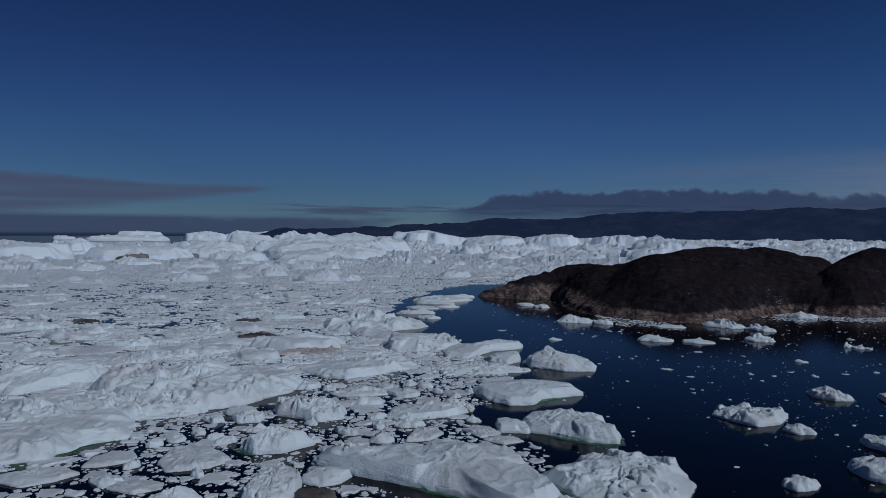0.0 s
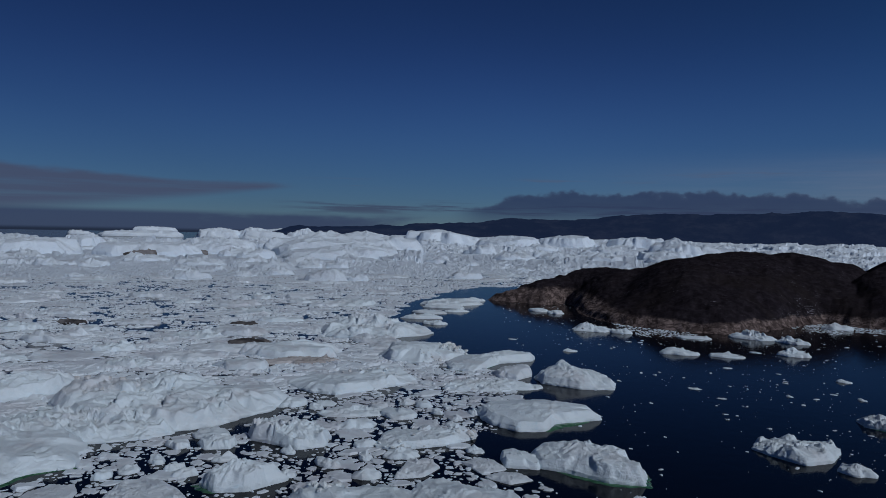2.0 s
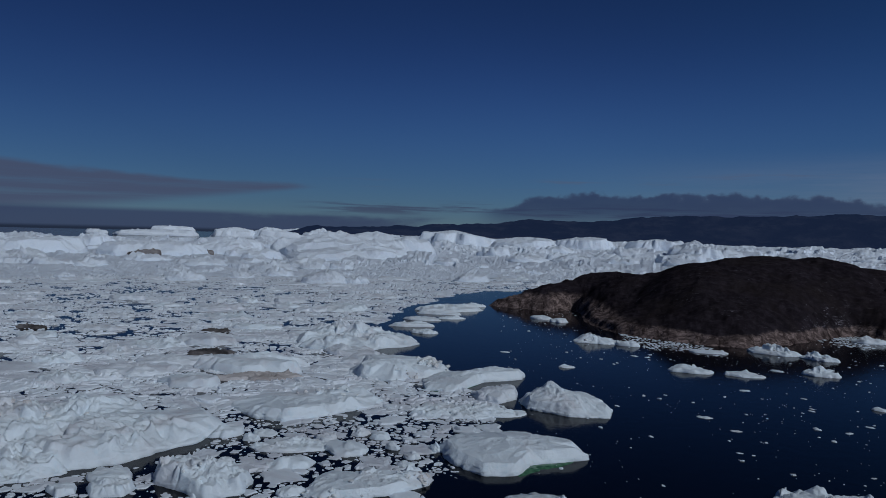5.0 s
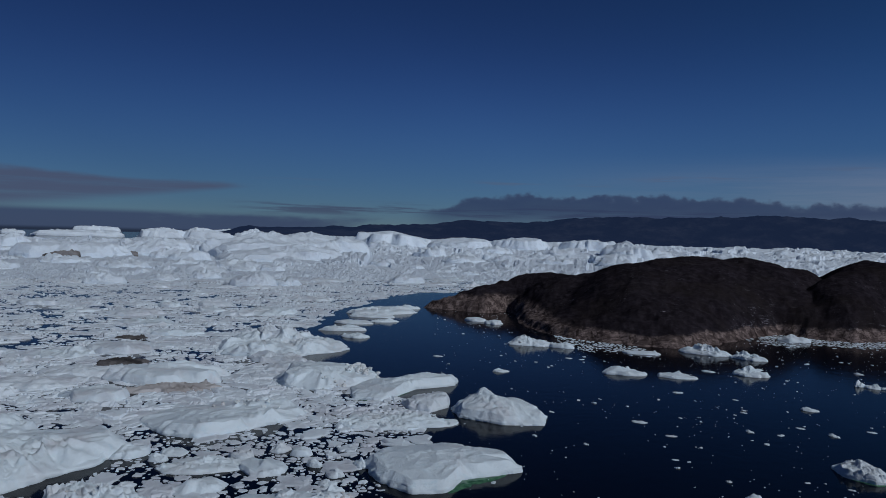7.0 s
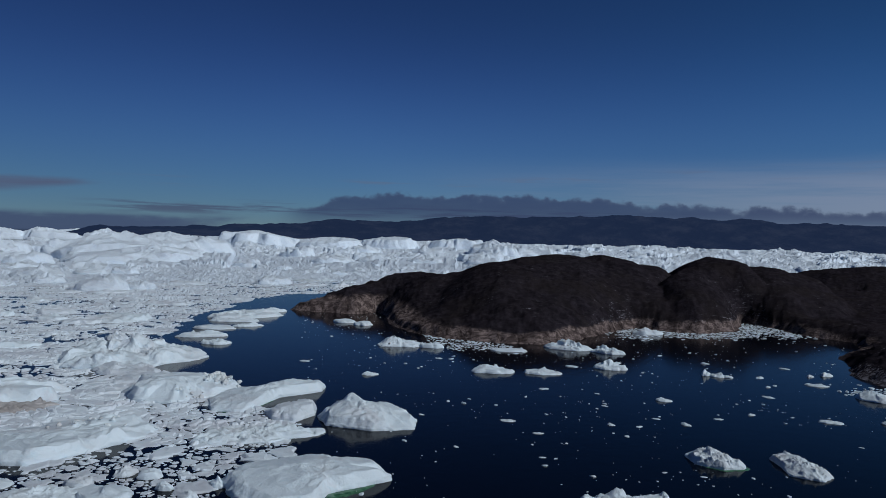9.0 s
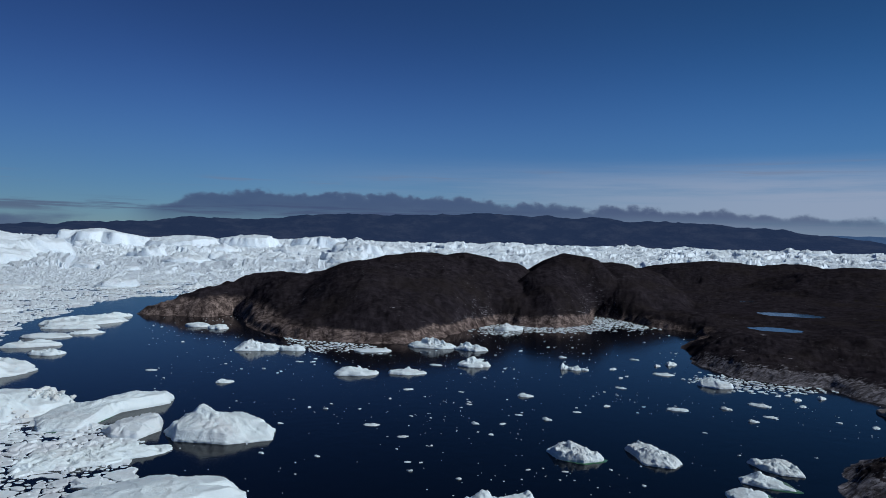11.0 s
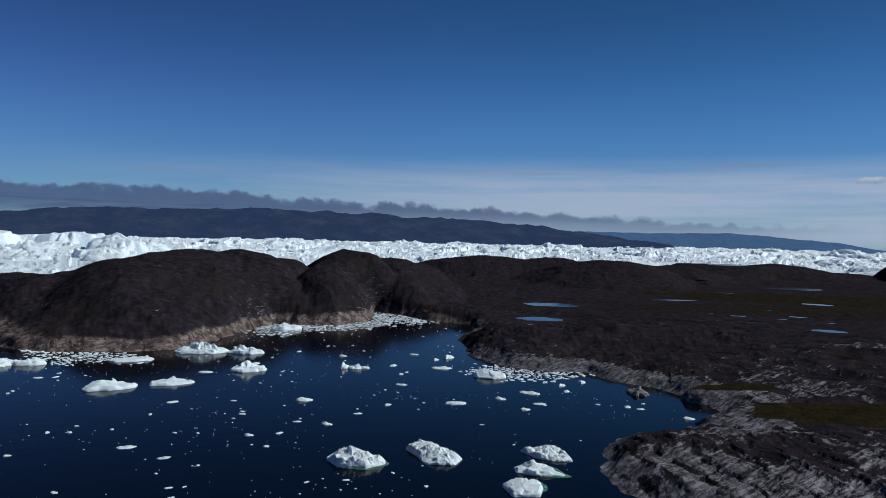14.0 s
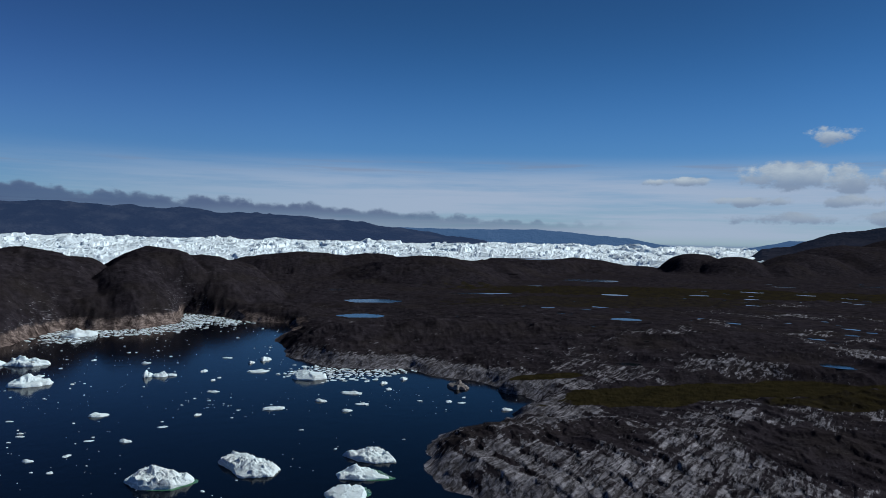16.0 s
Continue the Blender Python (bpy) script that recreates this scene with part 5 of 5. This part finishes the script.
berg(-20.0, 1250, 150, 90, 0, 20, 8, 212, (0, 0), ((0.1, 0, 6, 0.7),), 4, label="broad white iceberg among crushed ice")
berg(-17.2, 1350, 70, 60, 0, 20, 8, 213, (4, 0), ((0.5, 0, 7, 0.5),), 4, label="peaked white iceberg among crushed ice")
berg(-33.5, 1200, 150, 90, 0, 24, 10, 214, (0, 0), (), 6, label="broad white iceberg among crushed ice")
berg(-37.5, 1350, 140, 90, 0, 24, 10, 215, (0, 0), (), 6, label="broad white iceberg among crushed ice")
berg(-25.0, 2900, 330, 120, 0, 22, 15, 216, (0, 0), (), 5, label="long tabular iceberg beyond open water")
berg(-19.5, 2850, 190, 100, 0, 30, 8, 217, (0, 0), ((0.1, 0, 6, 0.7),), 5, label="domed iceberg beyond open water")
berg(-16.0, 2850, 240, 100, 0, 28, 8, 218, (-5, 0), ((-0.3, 0, 9, 0.6),), 5, label="uneven iceberg beyond open water")
berg(-12.8, 3000, 170, 100, 0, 28, 8, 219, (0, 0), ((0, 0, 9, 0.6),), 5, label="uneven iceberg beyond open water")
berg(-10.5, 2900, 240, 60, 0, 14, 8, 220, (0, 0), (), 5, label="low iceberg beyond open water")
berg(-24.0, 4300, 260, 60, 0, 32, 20, 221, (0, 0), (), 4, label="far tabular iceberg on the horizon")
berg(-14.6, 4400, 240, 60, 0, 34, 22, 222, (0, 0), (), 4, label="far tabular iceberg on the horizon")
rng = random.Random(21)
for k in range(95):
    b, dist = rng.uniform(-38, 26), 620 + 1500 * rng.random() ** 1.3
    if b < -9 and dist > 1900:
        dist = rng.uniform(640, 1800)
    size = rng.uniform(16, 58) * (0.6 + dist / 1500)
    berg(b, dist, size, size * rng.uniform(0.5, 0.8), rng.uniform(-20, 20), size * rng.uniform(0.08, 0.18), size * rng.uniform(0.03, 0.09), 900 + k, (rng.uniform(-0.04, 0.04) * size, rng.uniform(0, 0.04) * size),
         ((rng.uniform(-0.5, 0.5), rng.uniform(-0.3, 0.3), size * 0.06, 0.5),), size * 0.05, 40, hummock=0.6, label="white iceberg locked in the pack ice")
for k in range(110):
    b, dist = rng.uniform(24, 82), 1150 + 2700 * rng.random() ** 1.4
    size = rng.uniform(18, 56) * (0.5 + dist / 1800)
    berg(b, dist, size, size * rng.uniform(0.5, 0.8), rng.uniform(-20, 20), size * rng.uniform(0.05, 0.14), size * rng.uniform(0.02, 0.07), 1000 + k, (rng.uniform(-0.04, 0.04) * size, rng.uniform(-0.02, 0.03) * size),
         ((rng.uniform(-0.5, 0.5), rng.uniform(-0.3, 0.3), size * 0.05, 0.5),), size * 0.05, 36, hummock=0.6, label="white iceberg locked in the fjord ice")
for k in range(12):
    size = rng.uniform(40, 100)
    berg(rng.uniform(-40, -9.5), rng.uniform(2350, 4300), size, size * 0.5, rng.uniform(-20, 20), size * rng.uniform(0.08, 0.16), size * rng.uniform(0.04, 0.1), 1200 + k, (rng.uniform(-0.05, 0.05) * size, 0),
         ((rng.uniform(-0.5, 0.5), 0.0, size * 0.06, 0.5),), size * 0.04, 36, hummock=0.6, label="white iceberg afloat beyond the pack")

# ---- loose ice ----
def chunks(name, xs, ys, sizes, heights, mat, label, seed, sides=8):
    """Many small broken pieces in one mesh."""
    r = np.random.RandomState(seed)
    m = len(xs)
    a = np.linspace(0, 2 * math.pi, sides, endpoint=False)[None, :] + r.uniform(0, 6.3, (m, 1)) + r.uniform(-0.25, 0.25, (m, sides))
    rad = sizes[:, None] * 0.5 * r.uniform(0.72, 1.12, (m, sides))
    squash, turn = r.uniform(0.55, 0.95, (m, 1)), r.uniform(0, 6.3, (m, 1))
    u, v = rad * np.cos(a), rad * np.sin(a) * squash
    px, py = u * np.cos(turn) - v * np.sin(turn), u * np.sin(turn) + v * np.cos(turn)
    lean = r.normal(0, 0.10, (m, 2))
    rings_z = []
    for scale, level in ((0.0, 1.08), (0.55, 1.0), (0.88, 0.85), (1.0, 0.35), (0.97, -0.5)):
        qx, qy = px * scale, py * scale
        top = heights[:, None] * (level + r.uniform(-0.16, 0.16, (m, sides)) * (level > 0.5)) + (lean[:, :1] * qx + lean[:, 1:] * qy) * (level > 0.3)
        rings_z.append(np.stack([xs[:, None] + qx, ys[:, None] + qy, np.maximum(top, 0.03) if level > 0 else np.full_like(top, -0.25)], -1))
    co = np.stack(rings_z[1:], 1)
    peak = rings_z[0].mean(1)
    k = 4 * sides
    base = np.arange(m)[:, None] * (k + 1)
    ring = np.arange(sides)
    quads = []
    for j in range(3):
        quads.append(np.stack([j * sides + ring, (j + 1) * sides + ring, (j + 1) * sides + np.roll(ring, -1), j * sides + np.roll(ring, -1)], -1))
    quads = np.concatenate(quads)[None] + base[:, :, None]
    tris = np.stack([np.full(sides, k), ring, np.roll(ring, -1)], -1)[None] + base[:, :, None]
    co = np.concatenate([co.reshape(m, k, 3), peak[:, None, :]], 1).reshape(-1, 3)
    ob = new(name, quad_mesh(name, co, quads.reshape(-1, 4), tris.reshape(-1, 3), False, mat))
    return tagged(ob, label, "brash ice", kind="stuff")


def pack(name, x0, x1, y0, y1, spacing, wanted, shrink, thick, mat, label, seed, sides=9, stretch=1.0):
    """Broken pieces that fit together with gaps: shrunk cells round jittered seeds. wanted(x, y) gives the share to keep."""
    r = np.random.RandomState(seed)
    ix, iy = np.meshgrid(np.arange(int(x0 / spacing), int(x1 / spacing)), np.arange(int(y0 / spacing), int(y1 / spacing)), indexing="ij")
    ix, iy = ix.ravel(), iy.ravel()

    def seeds(i, j):
        return (i + 0.08 + 0.84 * hashed(i, j, seed)) * spacing * stretch, (j + 0.08 + 0.84 * hashed(i, j, seed + 1)) * spacing

    sx, sy = seeds(ix, iy)
    ok = r.uniform(0, 1, len(sx)) < wanted(sx, sy)
    for fx, fy, fl, fw, fr in ROUND:
        ok &= ellipse(sx, sy, fx, fy, fl * 0.98 + 0.2 * spacing, fw * 0.98 + 0.2 * spacing, fr) > 1
    ix, iy, sx, sy = ix[ok], iy[ok], sx[ok], sy[ok]
    m = len(sx)
    a = np.linspace(0, 2 * math.pi, sides, endpoint=False)[None, :] + r.uniform(0, 6.3, (m, 1)) + r.uniform(-0.3, 0.3, (m, sides))
    reach = np.full((m, sides), spacing * 0.95)
    for dx in range(-2, 3):
        for dy in range(-2, 3):
            if dx or dy:
                qx, qy = seeds(ix + dx, iy + dy)
                qx, qy = (qx - sx)[:, None], (qy - sy)[:, None]
                gap = np.hypot(qx, qy)
                c = (np.cos(a) * qx + np.sin(a) * qy) / np.maximum(gap, 1e-6)
                reach = np.minimum(reach, np.where(c > 0.05, gap / (2 * np.maximum(c, 0.05)), 99))
    reach = reach * r.uniform(shrink[0], shrink[1], (m, 1)) * r.uniform(0.78, 1.12, (m, sides))
    h = (thick[0] + (thick[1] - thick[0]) * r.uniform(0, 1, m) ** 2.5)[:, None]
    lean = r.normal(0, 0.05, (m, 2))
    layers = []
    for scale, level in ((0.45, 1.0), (0.86, 0.9), (1.0, 0.45), (0.99, -1.0)):
        qx, qy = reach * scale * np.cos(a), reach * scale * np.sin(a)
        z = h * (level + r.uniform(-0.22, 0.22, (m, sides)) * (level > 0.5)) + (lean[:, :1] * qx + lean[:, 1:] * qy) * (level > 0.5)
        z = np.maximum(z, 0.03) if level > 0 else np.full((m, sides), -0.3)
        layers.append(np.stack([sx[:, None] + qx, sy[:, None] + qy, z], -1))
    k = 4 * sides
    ring = np.arange(sides)
    nxt = np.roll(ring, -1)
    base = (np.arange(m) * (k + 1))[:, None, None]
    quads = np.concatenate([np.stack([j * sides + ring, (j + 1) * sides + ring, (j + 1) * sides + nxt, j * sides + nxt], -1) for j in range(3)])[None] + base
    tris = np.stack([np.full(sides, k), ring, nxt], -1)[None] + base
    middle = np.stack([sx, sy, h[:, 0] * r.uniform(0.85, 1.35, m)], -1)
    co = np.concatenate([np.stack(layers, 1).reshape(m, k, 3), middle[:, None, :]], 1).reshape(-1, 3)
    ob = new(name, quad_mesh(name, co, quads.reshape(-1, 4), tris.reshape(-1, 3), False, mat))
    return tagged(ob, label, "brash ice", kind="stuff")


def pack_share(x, y):
    d = ice_inside(x, y)
    loose = step(y, 240, 205) * step(x, -88, -70)
    leads = step(fbm(x / 55, y / 18, 4, 150), 0.22, 0.36)
    clumps = step(fbm(x / 10, y / 10, 3, 155), 0.12, -0.12)
    return np.where(d > 0, step(d, 0, 6) * (1 - loose * (0.04 + 0.42 * (1 - clumps))) * (1 - 0.75 * leads), 0)


pack("ice_plates", -120, 52, 95, 300, 8.0, lambda x, y: 0.55 * pack_share(x, y), (0.45, 0.95), (0.25, 0.7), BRASH, "broad broken plates of ice among smaller pieces", 105, 15)
pack("broken_ice", -120, 52, 95, 330, 4.0, lambda x, y: 0.7 * pack_share(x, y), (0.45, 0.98), (0.14, 0.5), BRASH, "broken plates of ice fitted closely on dark water", 5, 11)
pack("small_broken_ice", -115, 50, 95, 300, 1.9, lambda x, y: 0.85 * pack_share(x, y), (0.35, 1.0), (0.08, 0.28), BRASH, "small ice fragments between the plates", 25, 7)
pack("ice_bits", -80, 45, 95, 235, 0.9, lambda x, y: 0.3 * pack_share(x, y), (0.35, 0.9), (0.04, 0.16), BRASH, "ice bits strewn between the broken plates", 26, 5)


def shore_share(x, y):
    d = -coast_distance(x, y)
    n = fbm(x / 16, y / 16, 3, 210)
    cove = step(x, 185, 205) * step(y, 385, 402)
    cape = step(y, 285, 270) * step(y, 238, 246) * step(x, 205, 220)
    point = step(x, 128, 118) * step(x, 88, 96) * step(y, 430, 415)
    return np.where(d > 0, step(d + 20 * n, 34, 14) * np.maximum(np.maximum(cove, 0.85 * cape), 0.8 * point), 0)


pack("shore_brash_ice", 75, 330, 235, 470, 2.1, shore_share, (0.28, 1.1), (0.05, 0.30), ICE, "white brash ice crowded along the rocky shore", 85, 7)

r = np.random.RandomState(12)
xs, ys = r.uniform(30, 290, 5200), r.uniform(90, 560, 5200)
clump = fbm(xs / 40, ys / 40, 3, 220)
ok = (coast_distance(xs, ys) < -3) & (ice_inside(xs, ys) < -3) & (clump + r.uniform(-0.5, 0.5, 5200) > 0.15)
sz = 0.28 + 1.6 * r.uniform(0, 1, ok.sum()) ** 7
chunks("ice_crumbs", xs[ok], ys[ok], sz, 0.05 + 0.09 * sz, ICE, "tiny scattered ice crumbs on open water", 10)

# small single pieces afloat in the bay
piece = floe(181, 303, 6.5, 4.0, -26, 0.8, 0.3, 401, (0, 0), ((0.2, 0, 0.5, 0.4),), 0.6, 48, 0.4, label="small white ice piece afloat in the bay", name="growler", category="ice piece", group="ice pieces in the bay")


spare = floe(178, 306, 5.0, 3.2, 12, 0.9, 0.25, 402, (0.2, 0), ((-0.3, 0.1, 0.9, 0.5),), 0.7, 48, 0.4, label="small lumpy ice piece afloat in the bay", name="growler", category="ice piece", group="ice pieces in the bay")
third = floe(184, 301, 4.0, 3.0, -50, 0.5, 0.3, 403, (0, 0.1), (), 0.5, 48, 0.4, label="small flat ice piece afloat in the bay", name="growler", category="ice piece", group="ice pieces in the bay")


def growler(x, y, size, turn):
    source, length = ((piece, 6.5), (spare, 5.0), (third, 4.0))[int(x + y) % 3]
    ob = copy_thing(source, pose(x, y, 0, 0, 0, turn))
    ob.scale = (1.15 * size / length, size / length, 0.42 * size / length)



growler(174, 239, 6.1, -40)
growler(139, 270, 5.1, -32)
growler(177, 270, 4.0, -57)
growler(188, 284, 2.6, 22)
growler(82, 254, 4.2, -20)
growler(86, 241, 2.9, -9)
growler(122, 282, 1.9, -51)
growler(117, 266, 2.1, -59)
growler(109, 246, 2.5, -62)
growler(130, 243, 3.2, -68)
growler(143, 247, 2.6, -19)
growler(156, 250, 2.5, 0)
growler(208, 284, 7.7, -33)
growler(218, 299, 4.3, 32)
growler(226, 300, 7.3, 27)
growler(219, 314, 4.0, -63)
growler(192, 328, 3.4, -42)
growler(107, 291, 3.4, -4)
growler(52, 321, 6.0, -2)
growler(30, 350, 4.0, -24)
growler(84, 351, 3.2, -35)
growler(89, 349, 2.7, 29)
growler(133, 328, 4.9, -48)
growler(155, 333, 4.7, 35)
growler(203, 235, 6.6, -57)
growler(194, 223, 4.0, -37)
growler(185, 221, 3.2, -43)
growler(189, 235, 3.7, -67)
growler(215, 229, 3.6, 36)
growler(221, 236, 4.1, 12)
growler(231, 235, 4.7, 33)
growler(256, 254, 3.8, -37)
growler(213, 204, 3.4, 32)
growler(214, 200, 2.6, -36)
growler(215, 185, 3.6, -46)
growler(163, 217, 1.3, -49)
growler(125, 250, 2.3, -31)
growler(110, 204, 1.5, -33)
growler(103, 208, 1.3, 10)
growler(116, 243, 2.2, 23)
growler(183, 348, 3.1, 39)
growler(196, 299, 4.6, 38)
growler(80, 222, 1.6, -23)
growler(62, 233, 1.6, -59)
growler(48, 174, 1.5, 38)
growler(63, 148, 1.4, 7)

# a bare rock just off the head of the bay
floe(232, 213, 7, 12, -35, 0.8, 0.25, 410, (0, 0), ((0.2, 0.1, 0.4, 0.5),), 0.8, 96, 0.45, mat=ROCK, name="rock_islet", label="low bare rock awash near the shore", category="rock", crag=1.3)
